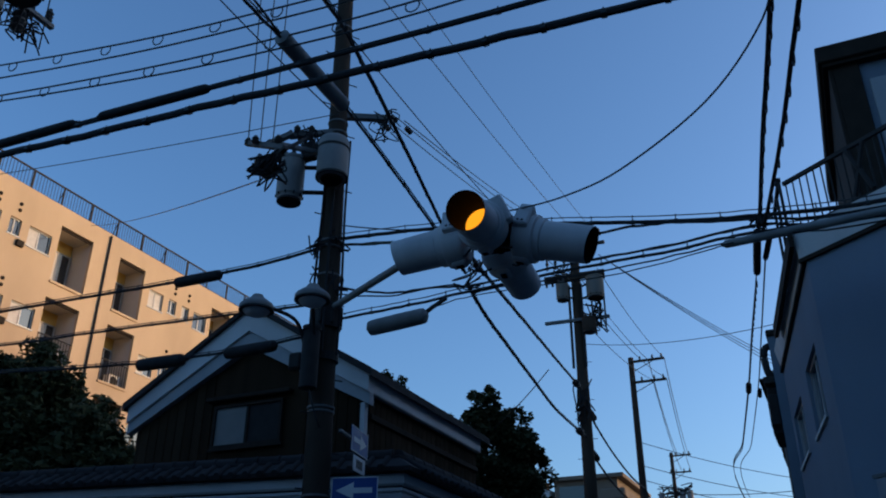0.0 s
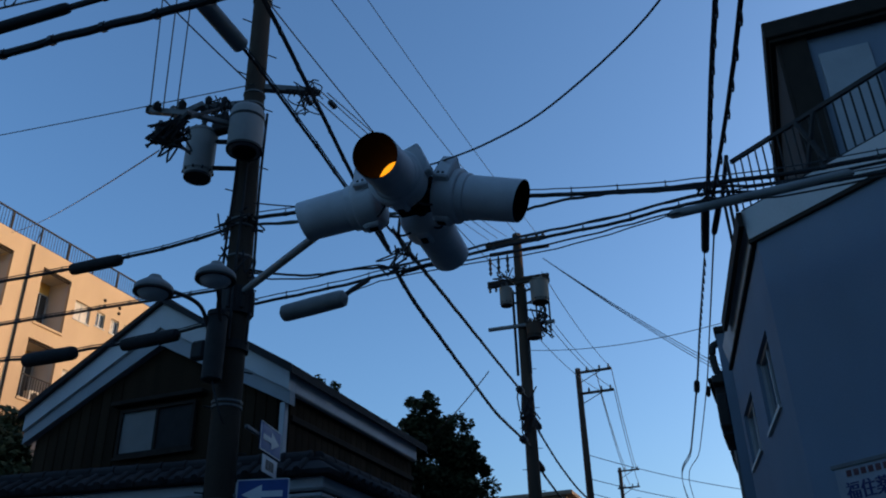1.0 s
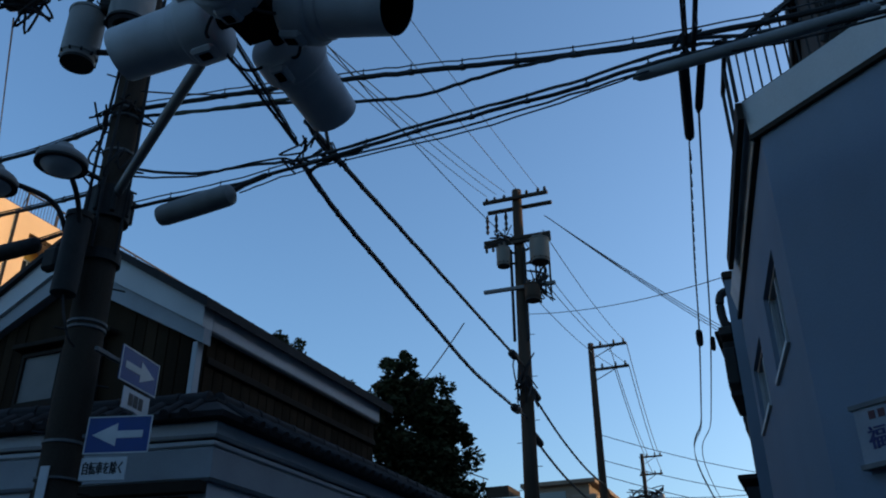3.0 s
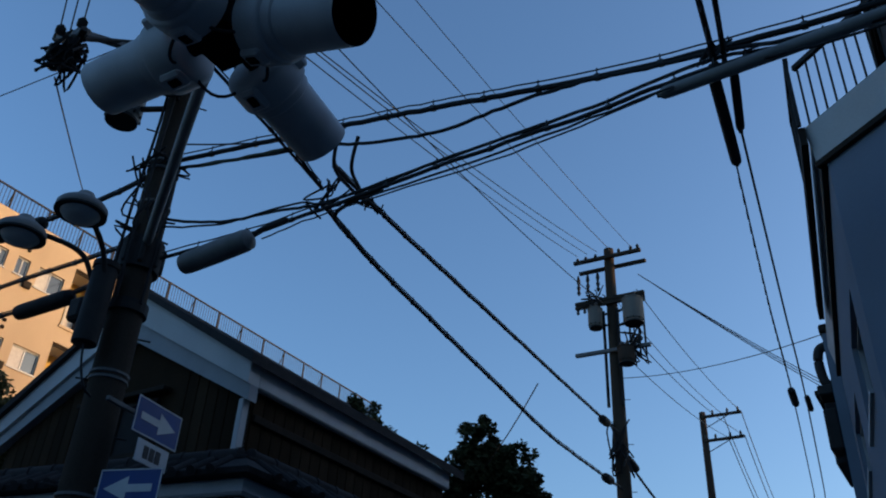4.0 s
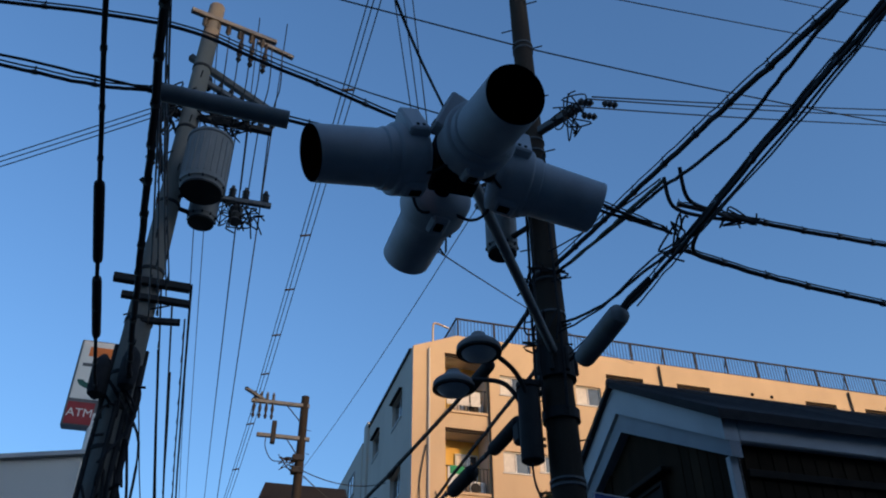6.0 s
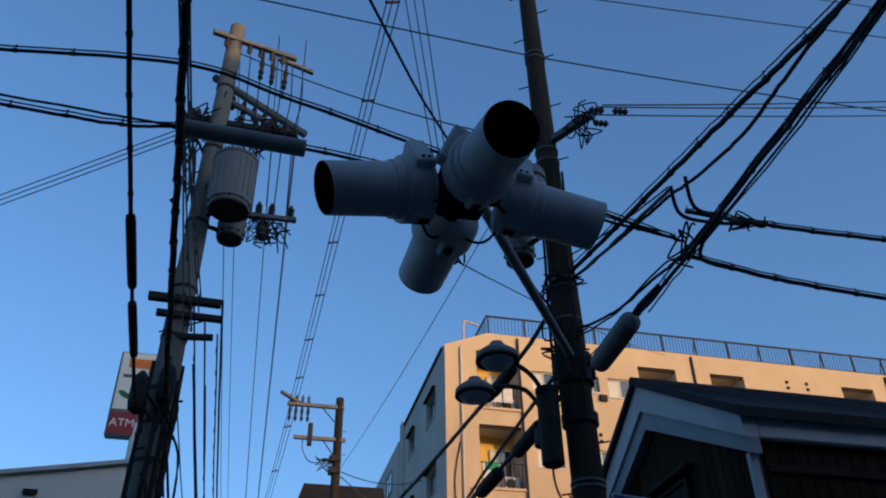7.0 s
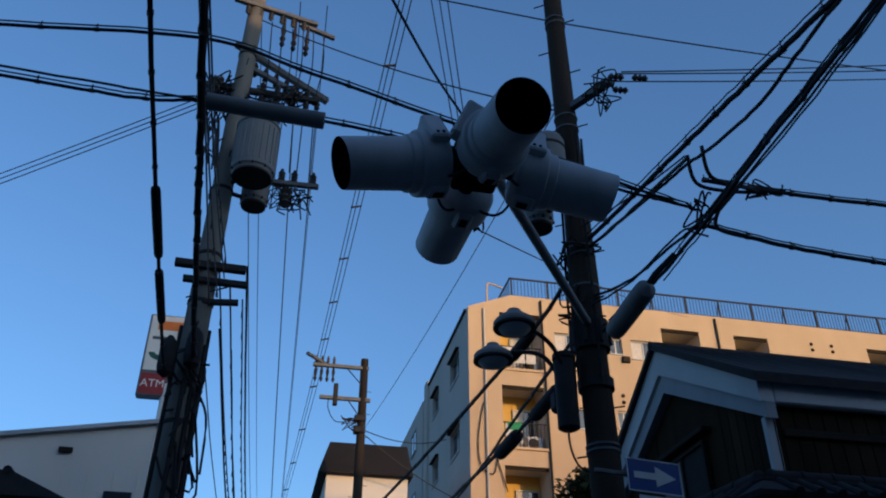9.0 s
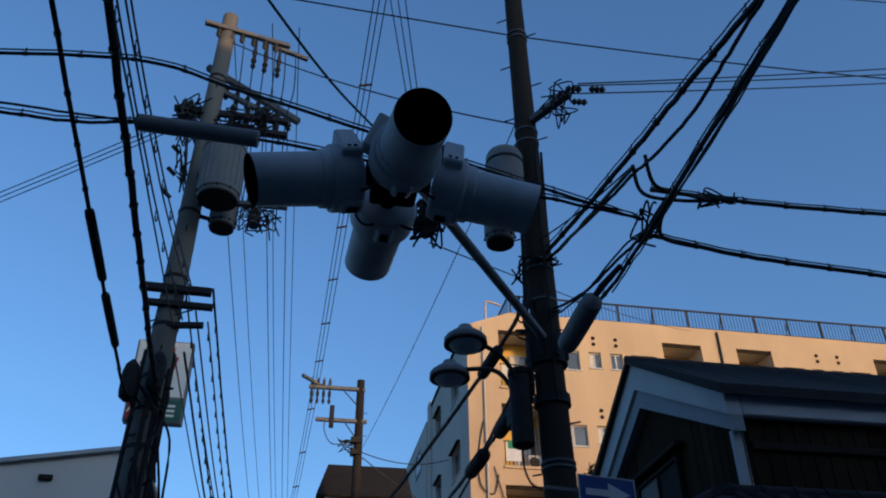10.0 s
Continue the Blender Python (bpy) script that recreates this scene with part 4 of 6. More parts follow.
def wall_sweep(profile):
    """Carries a closed profile (out, up) along the front, round the corner and along the side."""
    bm = bmesh.new()
    rings = [[bm.verts.new(p + out * o + Vector((0, 0, z))) for o, z in profile] for p, out in ((WC + WF * 17, WN), (WC, WM), (WC + WS * 15.5, WE))]
    n = len(profile)
    for a, b in zip(rings, rings[1:]):
        for k in range(n):
            bm.faces.new((a[k], a[(k + 1) % n], b[(k + 1) % n], b[k]))
    bm.faces.new(rings[0][::-1]), bm.faces.new(rings[-1])
    bmesh.ops.recalc_face_normals(bm, faces=bm.faces[:])
    return bm


def bar_profile(w, z0, z1, b=0.012):
    return [(-w, z0), (w - b, z0), (w, z0 + b), (w, z1 - b), (w - b, z1), (-w, z1)]


part("wall", wall_sweep(bar_profile(0.12, 0, 3.34)), M_PLASTER, bw)
part("moulding", wall_sweep(bar_profile(0.19, 3.344, 3.70, 0.03)), M_BLUETRIM, bw, "grey lower plaster moulding")
part("groove", wall_sweep(bar_profile(0.20, 3.702, 3.755)), M_PLASTER, bw, "white plaster lip")
# joint coloured dark brown to read as shade between the mouldings
part("groove", wall_sweep(bar_profile(0.17, 3.757, 3.785, 0.004)), M_DARKTRIM, bw, "joint strip coloured dark as shadow")
part("moulding", wall_sweep(bar_profile(0.23, 3.787, 3.96, 0.03)), M_PLASTER, bw, "white upper plaster moulding")
cap = part("cap", wall_sweep([(-0.36, 3.965), (0.36, 3.965), (0.38, 4.02), (0.10, 4.20), (-0.10, 4.20), (-0.38, 4.02)]), M_ROOF, bw)
part("ridge_course", wall_sweep(bar_profile(0.11, 4.202, 4.24, 0.006)), M_ROOF, bw, "flat course under the ridge tiles")
for k in range(46):
    on_front = k < 24
    a = WC + (WF * (0.05 + 0.36 * k) if on_front else WS * (0.05 + 0.36 * (k - 24)))
    d = WF if on_front else WS
    part("ridge_tile", lathe(bmesh.new(), ((0.07, 0), (0.094, 0.004), (0.094, 0.05), (0.086, 0.056), (0.086, 0.345), (0.07, 0.35)), axis_matrix(a + Vector((0, 0, 4.262)), a + d + Vector((0, 0, 4.262))), 14), M_ROOF, bw, smooth=True)
for d, out, count in ((WF, WN, 44), (WS, WE, 44)):
    tile = None
    for k in range(count):
        p = WC + d * (0.10 + 0.235 * k)
        if tile is None:
            bm = bmesh.new()
            rod(bm, out * 0.10 + Vector((0, 0, 4.20)), out * 0.40 + Vector((0, 0, 4.012)), 0.048, seg=10)
            lathe(bm, ((0.03, 0), (0.058, 0.002), (0.058, 0.025), (0.03, 0.027)), axis_matrix(out * 0.395 + Vector((0, 0, 4.012)), out * 0.9 + Vector((0, 0, 3.70))), 10)
            tile = o = part("cap_tile", bm, M_ROOF, cap)
        else:
            o = new("cap_tile", tile.data)
            o.parent = cap
        o.location = p
on_wall = Matrix.Identity(4)
on_wall.col[0][:3], on_wall.col[1][:3], on_wall.col[2][:3], on_wall.col[3][:3] = -WF, -WN, Vector((0, 0, 1)), WC
M_CEDAR = material("cedar_plank", (0.15, 0.095, 0.05), 0.85, 0, 0.3, 3, 40, 0.3, 0.9, island=0.2, spec=0.1)
for k in range(9):
    part("plank", box(bmesh.new(), (-1.80 + 0.19 * k, -0.15, 0.05), (-1.62 + 0.19 * k, -0.122, 3.20), 0.004, on_wall), M_CEDAR, bw, "brown cedar plank")
part("beam", box(bmesh.new(), (-1.9, -0.26, 3.22), (0.10, -0.122, 3.338), 0.006, on_wall), M_DARKTRIM, bw, "dark timber lintel over the planks")
meter = thing("meter_box", "small white meter box on the plaster wall", "meter box")
part("case", box(bmesh.new(), (-2.75, -0.26, 2.86), (-2.45, -0.122, 3.30), 0.02, on_wall), M_SIGNWHITE, meter)
part("dial", lathe(bmesh.new(), ((0.045, 0), (0.045, 0.02), (0.02, 0.03)), on_wall @ Matrix.Translation((-2.6, -0.255, 3.16)) @ Matrix.Rotation(radians(90), 4, "X"), 14), M_DARKTRIM, meter)
plate = thing("pole_plate", "narrow white number plate strapped to the pole", "plate")
part("plate", box(bmesh.new(), (-0.045, -0.215, 2.72), (0.045, -0.203, 3.18), 0.003, Matrix.Translation((-5.73, 8.88, 0)) @ Matrix.Rotation(radians(12), 4, "Z")), M_SIGNWHITE, plate)
for zz in (2.78, 3.08):
    part("strap", lathe(bmesh.new(), ((0.192, 0), (0.204, 0), (0.204, 0.02), (0.192, 0.02)), Matrix.Translation((-5.73, 8.88, zz)), 20), M_STEEL, plate)

# ================= grey corner building =================
rb = thing("corner_building", "grey-blue rendered corner building with a roof balcony", "building")
K1, K2, K0 = Vector((0.60, 11.60, 0)), Vector((-0.15, 16.9, 0)), Vector((4.6, 8.60, 0))


def plane_of(p, q):
    d = (q - p)
    ln = d.length
    d = d / ln
    nrm = Vector((d.y, -d.x, 0))
    return lambda a, z, dep: p + d * a + nrm * dep + Vector((0, 0, z)), ln


street_side, sl = plane_of(K1, K2)
cut_side, cl = plane_of(K0, K1)
sh = [(0.86, 2.32, 4.73, 5.81), (3.45, 5.0, 4.79, 5.74), (0.85, 2.22, 1.2, 2.6)]
part("wall", facade(bmesh.new(), street_side, 0, sl, 0, 6.78, sh, 0.16), M_RBLD, rb, "grey rendered street wall")
for h in sh:
    window(rb, street_side, *h, 0.10, 0, 2)
part("wall", facade(bmesh.new(), cut_side, 0, cl, 0, 6.78, [(cl - 3.2, cl - 0.55, 0.2, 2.85)], 0.2), M_RBLD, rb, "grey rendered corner wall")
shut = part("shutter", slab(bmesh.new(), cut_side, cl - 3.2, cl - 0.55, 0.2, 2.85, 0.18, 0.2), M_DARKSTEEL, rb, "closed dark roller shutter")
for k in range(16):
    part("shutter_slat", slab(bmesh.new(), cut_side, cl - 3.19, cl - 0.56, 2.68 - 0.155 * k, 2.80 - 0.155 * k, 0.155, 0.178), M_DARKSTEEL, shut)
part("wall", boxm((0.72, 12.2, 0), (6.0, 16.9, 6.75)), M_RBLD, rb)
part("wall", boxm((3.0, 10.4, 0), (6.0, 12.2, 6.75)), M_RBLD, rb)
for pl, ln in ((street_side, sl), (cut_side, cl)):
    e0, e1 = (-0.0, 0.0) if pl is street_side else (0.0, 0.10)
    part("trim", slab(bmesh.new(), pl, e0, ln + e1, 6.74, 6.80, -0.06, 0.1), M_DARKTRIM, rb, "dark cornice strip")
    bm = bmesh.new()
    vs = [bm.verts.new(pl(a, z, d)) for a in (e0, ln + e1) for z, d in ((6.80, -0.02), (7.22, -0.10), (7.26, 0.05), (6.80, 0.12))]
    for f in ((0, 1, 2, 3), (7, 6, 5, 4), (0, 4, 5, 1), (1, 5, 6, 2), (2, 6, 7, 3), (3, 7, 4, 0)):
        bm.faces.new([vs[k] for k in f])
    part("parapet", bm, M_PLASTER, rb, "pale parapet band")
part("gutter", slab(bmesh.new(), street_side, -0.05, 3.9, 6.98, 7.20, -0.20, -0.13), M_DARKTRIM, rb, "dark gutter board")
part("terrace_floor", boxm((1.5, 11.9, 6.76), (6.0, 16.8, 6.9)), M_ASPHALT, rb)
# terrace railing with cross brace
rl = part("railing", slab(bmesh.new(), cut_side, 0.0, cl + 0.12, 8.06, 8.12, -0.05, 0.0), M_DARKSTEEL, rb)
slat0 = None
for k in range(40):
    p = cut_side(cl + 0.08 - 0.125 * k, 7.2, -0.02)
    if slat0 is None:
        slat0 = part("baluster", boxm((-0.011, -0.011, 0), (0.011, 0.011, 0.9)), M_DARKSTEEL, rl)
        o = slat0
    else:
        o = new("baluster", slat0.data)
        o.parent = rl
    o.location = p
part("bottom_rail", slab(bmesh.new(), cut_side, 0.0, cl + 0.12, 7.24, 7.28, -0.04, 0.0), M_DARKSTEEL, rl)
for a, b in (((cl - 1.0, 7.3), (cl - 1.28, 8.05)), ((cl - 1.28, 7.3), (cl - 1.0, 8.05))):
    part("brace", rodm(cut_side(a[0], a[1], -0.06), cut_side(b[0], b[1], -0.06), 0.035, seg=6), M_DARKSTEEL, rl)
part("side_railing", slab(bmesh.new(), street_side, -0.1, 1.0, 8.06, 8.12, -0.20, -0.15), M_DARKSTEEL, rb)
for k in range(3):
    part("post", slab(bmesh.new(), street_side, -0.1 + 0.5 * k, -0.06 + 0.5 * k, 7.2, 8.1, -0.20, -0.16), M_DARKSTEEL, rb)
# upper storey set back
part("upper_wall", boxm((1.62, 12.12, 6.9), (6.0, 16.8, 10.3)), M_RBLD, rb, "grey upper storey wall")
part("corner_board", boxm((1.56, 12.05, 6.9), (1.95, 12.12, 10.25), 0.01), M_DARKTRIM, rb, "dark brown corner board")
part("corner_board", boxm((1.50, 12.05, 6.9), (1.56, 16.8, 10.25), 0.01), M_DARKTRIM, rb, "dark brown side boards")
part("pale_panel", boxm((2.05, 12.07, 7.0), (2.75, 12.12, 9.9), 0.01), M_BLUETRIM, rb)
part("roof", boxm((1.36, 11.90, 10.3), (6.2, 16.9, 10.62), 0.02), M_DARKTRIM, rb, "dark flat roof edge")
part("soffit", boxm((1.42, 11.96, 10.24), (6.1, 16.8, 10.30)), M_DARKTRIM, rb)


# ================= lettered boards =================
def lettering(text, size, m, mat, parent, depth=0.002):
    cu = bpy.data.curves.new("lettering", "FONT")
    cu.body, cu.size, cu.align_x, cu.align_y, cu.extrude = text, size, "CENTER", "CENTER", depth
    tmp = bpy.data.objects.new("lettering", cu)
    me = bpy.data.meshes.new_from_object(tmp)
    bpy.data.objects.remove(tmp)
    bpy.data.curves.remove(cu)
    me.transform(m)
    me.materials.clear()
    me.materials.append(mat)
    o = new("lettering", me)
    o.parent = parent
    return o


M_INK = material("navy_ink", (0.015, 0.02, 0.10), 0.5, 0, 0.1, 6, 60, 0)
M_RED = material("red_ink", (0.28, 0.03, 0.03), 0.5, 0, 0.15, 6, 60, 0)
M_ORANGE = material("orange_ink", (0.75, 0.18, 0.03), 0.5, 0, 0.12, 6, 60, 0)
M_GREEN = material("green_ink", (0.02, 0.10, 0.07), 0.5, 0, 0.12, 6, 60, 0)
M_BLACKINK = material("black_ink", (0.015, 0.015, 0.018), 0.5, 0, 0.1, 6, 60, 0)
# name board on the corner building
nb = thing("name_board", "white name board with navy characters fixed to the corner wall", "sign")
# white enamel toned down to grey to match the board's dim look
part("board", slab(bmesh.new(), cut_side, cl - 2.0, cl - 0.40, 3.10, 3.60, -0.10, -0.012), material("greyed_board_enamel", (0.24, 0.26, 0.29), 0.6, 0, 0.2, 4, 60, 0.05, 0.5), nb)
part("frame", slab(bmesh.new(), cut_side, cl - 2.03, cl - 0.37, 3.58, 3.62, -0.12, -0.012), M_STEEL, nb)
part("frame", slab(bmesh.new(), cut_side, cl - 2.03, cl - 0.37, 3.07, 3.11, -0.12, -0.012), M_STEEL, nb)
d_ = (K1 - K0).normalized()
face = Matrix.Identity(4)
xax = -d_
nax = Vector((-d_.y, d_.x, 0))
face.col[0][:3], face.col[1][:3], face.col[2][:3] = xax, Vector((0, 0, 1)), nax
for k, ch in enumerate("福住薬局"):
    for nudge in (-0.006, 0.006):
        lettering(ch, 0.21, Matrix.Translation(cut_side(cl - 0.58 - 0.18 * k + nudge, 3.30, -0.104 - nudge * 0.1)) @ face @ Matrix.Diagonal((0.84, 1, 1, 1)), M_INK, nb)
for k in range(6):
    part("red_bar", slab(bmesh.new(), cut_side, cl - 0.60 - 0.09 * k, cl - 0.54 - 0.09 * k, 3.47, 3.54, -0.106, -0.099), material("dull_red_ink", (0.09, 0.03, 0.035), 0.6, 0, 0.2, 6, 60, 0) if k == 0 else bpy.data.materials["dull_red_ink"], nb)
part("blue_bar", slab(bmesh.new(), cut_side, cl - 1.95, cl - 1.32, 3.2, 3.42, -0.106, -0.099), M_INK, nb)


# road signs on pole A
def arrow_sign(m, w, h, label, plate):
    """A blue one-way plate with a white arrow pointing along local +x; m puts it in place, its face looking along local z."""
    t = thing("road_sign", label, "road sign", "road signs on the pole")
    part("panel", box(bmesh.new(), (-w / 2, -h / 2, -0.012), (w / 2, h / 2, 0.0), 0.004, m), M_SIGNBLUE, t)
    bm = bmesh.new()
    for x0, x1, y0, y1 in ((-w / 2, w / 2, h / 2 - 0.012, h / 2), (-w / 2, w / 2, -h / 2, -h / 2 + 0.012), (-w / 2, -w / 2 + 0.012, -h / 2, h / 2), (w / 2 - 0.012, w / 2, -h / 2, h / 2)):
        box(bm, (x0, y0, -0.001), (x1, y1, 0.003), 0, m)
    part("border", bm, M_SIGNWHITE, t)
    bm = bmesh.new()
    pts = [(-0.38, -0.09), (0.02, -0.09), (0.02, -0.28), (0.40, 0.0), (0.02, 0.28), (0.02, 0.09), (-0.38, 0.09)]
    vs = [bm.verts.new(m @ Vector((x * w, y * h * 1.1, 0.004))) for x, y in pts]
    bm.faces.new(vs)
    ext = bmesh.ops.extrude_face_region(bm, geom=bm.faces[:])
    bmesh.ops.translate(bm, vec=m.to_3x3() @ Vector((0, 0, -0.003)), verts=[e for e in ext["geom"] if isinstance(e, bmesh.types.BMVert)])
    part("arrow", bm, M_SIGNWHITE, t, "white arrow")
    part("bracket", box(bmesh.new(), (-w / 2 - 0.35, -0.02, -0.05), (w / 2 - 0.1, 0.02, -0.012), 0.004, m), M_STEEL, t)
    if plate:
        px = -0.09 if plate != "bars" else 0.02
        low = part("plate", box(bmesh.new(), (px - w * 0.35, -h / 2 - 0.235, -0.012), (px + w * 0.35, -h / 2 - 0.03, 0.0), 0.004, m), M_SIGNWHITE, t, "white supplementary plate")
        [lettering(plate, 0.115, m @ Matrix.Translation((px + nud, -h / 2 - 0.135, 0.002 + abs(nud) * 0.1)) @ Matrix.Diagonal((0.57, 1.05, 1, 1)), M_BLACKINK, low) for nud in (-0.003, 0.003)] if plate != "bars" else [part("text_bar", box(bmesh.new(), (-0.11 + 0.085 * k, -h / 2 - 0.19, 0.0), (-0.04 + 0.085 * k, -h / 2 - 0.075, 0.003), 0, m), M_BLACKINK, low) for k in range(3)]
    return t


def facing(at, normal, flip=False):
    n = Vector(normal).normalized()
    x = Vector((0, 0, 1)).cross(n).normalized()
    m = Matrix.Identity(4)
    m.col[0][:3], m.col[1][:3], m.col[2][:3], m.col[3][:3] = x, Vector((0, 0, 1)), n, Vector(at)
    return m


M_low = facing((-5.22, 8.98, 3.48), (0.286, -0.958, 0))
arrow = arrow_sign(M_low, 0.61, 0.34, "blue one-way sign with a white arrow and text plate", "自転車を除く")
for o in arrow.children:
    if o.name.startswith("arrow"):
        o.data.transform(M_low @ Matrix.Diagonal((-1, 1, 1, 1)) @ M_low.inverted())
M_up = facing((-5.30, 9.20, 4.15), (0.984, 0.178, 0))
arrow_sign(M_up, 0.64, 0.335, "blue one-way sign with a pale reflecting face", "bars")


# ================= trees =================
def tree(base, lumps, n, leaf, label, seed, trunk_r=0.12):
    """A tapered trunk with limbs and a crown of many small leaves gathered in uneven clumps."""
    rn = random.Random(seed)
    t = thing("tree", label, "tree", "trees behind the walls")
    b = Vector(base)
    top = Vector(lumps[0][0])
    bm = bmesh.new()
    rod(bm, b, b.lerp(top, 0.45), trunk_r, trunk_r * 0.75, 10)
    rod(bm, b.lerp(top, 0.45), b.lerp(top, 0.9), trunk_r * 0.75, trunk_r * 0.3, 10)
    for c, r in lumps:
        c = Vector(c)
        for _ in range(2):
            rod(bm, b.lerp(top, rn.uniform(0.35, 0.6)), c + Vector((rn.uniform(-.4, .4) * r[0], rn.uniform(-.4, .4) * r[1], rn.uniform(-.3, .3) * r[2])), trunk_r * 0.4, 0.012, 6)
    part("trunk", bm, M_BARK, t, smooth=True)
    verts, faces = [], []
    vol = [r[0] * r[1] * r[2] for _, r in lumps]
    for (c, r), w in zip(lumps, vol):
        c = Vector(c)
        clumps = []
        for _ in range(max(int(70 * w / max(vol)), 24)):
            d = Vector((rn.gauss(0, 1), rn.gauss(0, 1), rn.gauss(0, 1))).normalized() * rn.uniform(0.15, 1.0) ** 0.6
            clumps.append((c + Vector((d.x * r[0], d.y * r[1], d.z * r[2])), rn.uniform(0.22, 0.40) * min(r)))
        for _ in range(int(n * w / sum(vol))):
            cc, cr = rn.choice(clumps)
            d = Vector((rn.gauss(0, 1), rn.gauss(0, 1), rn.gauss(0, 1))).normalized() * cr * rn.uniform(0.2, 1.15) ** 0.6
            p = cc + d
            a = Vector((rn.gauss(0, 1), rn.gauss(0, 1), rn.gauss(0, 0.6))).normalized()
            s = a.cross(Vector((rn.gauss(0, 1), rn.gauss(0, 1), rn.gauss(0, 1)))).normalized()
            q = leaf * rn.uniform(0.6, 1.3)
            k = len(verts)
            verts += [p - a * q, p + s * q * 0.45, p + a * q, p - s * q * 0.45]
            faces.append((k, k + 1, k + 2, k + 3))
    me = bpy.data.meshes.new("crown")
    me.from_pydata([tuple(v) for v in verts], [], faces)
    me.materials.append(M_LEAF)
    o = new("crown", me)
    o.parent = t
    o["kind"] = "stuff"
    return t


tree((-7.1, 19.4, 0), (((-7.45, 19.0, 7.25), (0.55, 0.65, 0.68)), ((-6.75, 19.2, 6.75), (0.55, 0.65, 0.62)), ((-7.3, 19.0, 6.3), (0.85, 0.9, 0.9)), ((-6.5, 19.3, 6.05), (0.6, 0.7, 1.0)), ((-7.0, 19.2, 5.0), (1.15, 1.0, 1.2)), ((-6.4, 19.6, 4.9), (0.7, 0.8, 1.2)), ((-7.0, 19.3, 3.9), (1.1, 1.0, 1.0))), 42000, 0.075, "dark evergreen tree with a dense uneven crown behind the wall", 3)
tree((-17.5, 14.6, 0), (((-18.7, 14.4, 7.6), (1.6, 1.2, 1.5)), ((-17.2, 14.6, 6.6), (1.5, 1.3, 1.5)), ((-15.7, 14.3, 6.0), (1.25, 1.1, 1.1)), ((-19.9, 14.6, 6.9), (1.8, 1.3, 2.1)), ((-16.9, 14.4, 5.2), (2.6, 1.3, 1.4)), ((-14.9, 14.4, 5.3), (0.9, 0.9, 1.3))), 42000, 0.11, "broad dark evergreen garden tree beside the house", 4, 0.2)
tree((-8.2, 17.5, 0), (((-9.25, 17.1, 7.42), (0.55, 0.45, 0.58)), ((-8.6, 17.1, 6.95), (0.50, 0.4, 0.45)), ((-7.75, 17.0, 6.42), (0.45, 0.4, 0.36)), ((-8.2, 17.3, 5.8), (0.9, 0.5, 0.7))), 11000, 0.055, "small evergreen tree showing over the house roof", 5)
tree((-14.0, 22.5, 0), (((-14.0, 22.5, 7.0), (1.3, 1.2, 1.4)), ((-12.9, 23.3, 6.6), (1.2, 1.0, 1.3))), 14000, 0.10, "dark evergreen tree in a back garden", 6)


# ================= cables =================
def jitter(pts, amount, seed):
    rn = random.Random(seed)
    return [p if k in (0, len(pts) - 1) else p + Vector((0, rn.uniform(-amount, amount), rn.uniform(-amount, amount))) for k, p in enumerate(pts)]


def cable(pts, r, label, seed=0, messenger=0.0, ties=0.55, mat=None, wobble=0.006, n=8, seg=7, rings=0.0):
    """An overhead cable through the points, with a messenger wire above it and ties or rings that hold it."""
    line = jitter(through_points(pts, n), wobble, seed)
    ob = finish(tube(bmesh.new(), line, r, seg), "overhead_cable", mat or M_CABLE, smooth=True)
    tagged(ob, label, "cable", "overhead cables")
    if messenger:
        up = [p + Vector((0, 0, messenger)) for p in line]
        up[0], up[-1] = line[0], line[-1]
        bm = tube(bmesh.new(), up, 0.008, 5)
        ln, acc = 0.0, 0.0
        for a, b in zip(line, line[1:]):
            d = (b - a).length
            while acc < ln + d:
                p = a.lerp(b, (acc - ln) / d)
                if ties:
                    m = axis_matrix(p - (b - a).normalized() * 0.02, p + (b - a))
                    lathe(bm, ((r * 1.3, 0), (r * 1.35, 0.02), (r * 1.3, 0.045)), m, 6)
                    rod(bm, p, p + Vector((0, 0, messenger + 0.02)), 0.007, seg=4)
                acc += ties or 1.0
            ln += d
        part("messenger_wire", bm, M_WIRE, ob)
    if rings:
        bm = bmesh.new()
        ln, acc = 0.0, 0.3
        for a, b in zip(line, line[1:]):
            d = (b - a).length
            while acc < ln + d:
                p = a.lerp(b, (acc - ln) / d)
                x = (b - a).normalized()
                loop = [p + Vector((0, 0, -0.045)) + 0.07 * (x * math.cos(w) + Vector((0, 0, 1)) * math.sin(w)) for w in np.linspace(0.85 * math.pi, 2.2 * math.pi, 8)]
                tube(bm, loop, 0.008, 4)
                acc += rings
            ln += d
        part("hanger_ring", bm, M_WIRE, ob)["kind"] = "stuff"
    return ob


def closure(a, b, r, label, mat=None, name="cable_closure"):
    """A splice casing with tapered ends."""
    ln = (Vector(b) - Vector(a)).length
    o = finish(lathe(bmesh.new(), ((0.02, -0.05), (r * 0.5, -0.03), (r * 0.92, 0.0), (r, 0.05), (r * 1.03, ln * 0.5), (r, ln - 0.05), (r * 0.92, ln), (r * 0.5, ln + 0.03), (0.02, ln + 0.05)), axis_matrix(a, b), 18), name, mat or M_CABLE, smooth=True)
    return tagged(o, label, "cable closure", "closures on the cables")


BLK = "black bundled overhead cable hung between street poles"
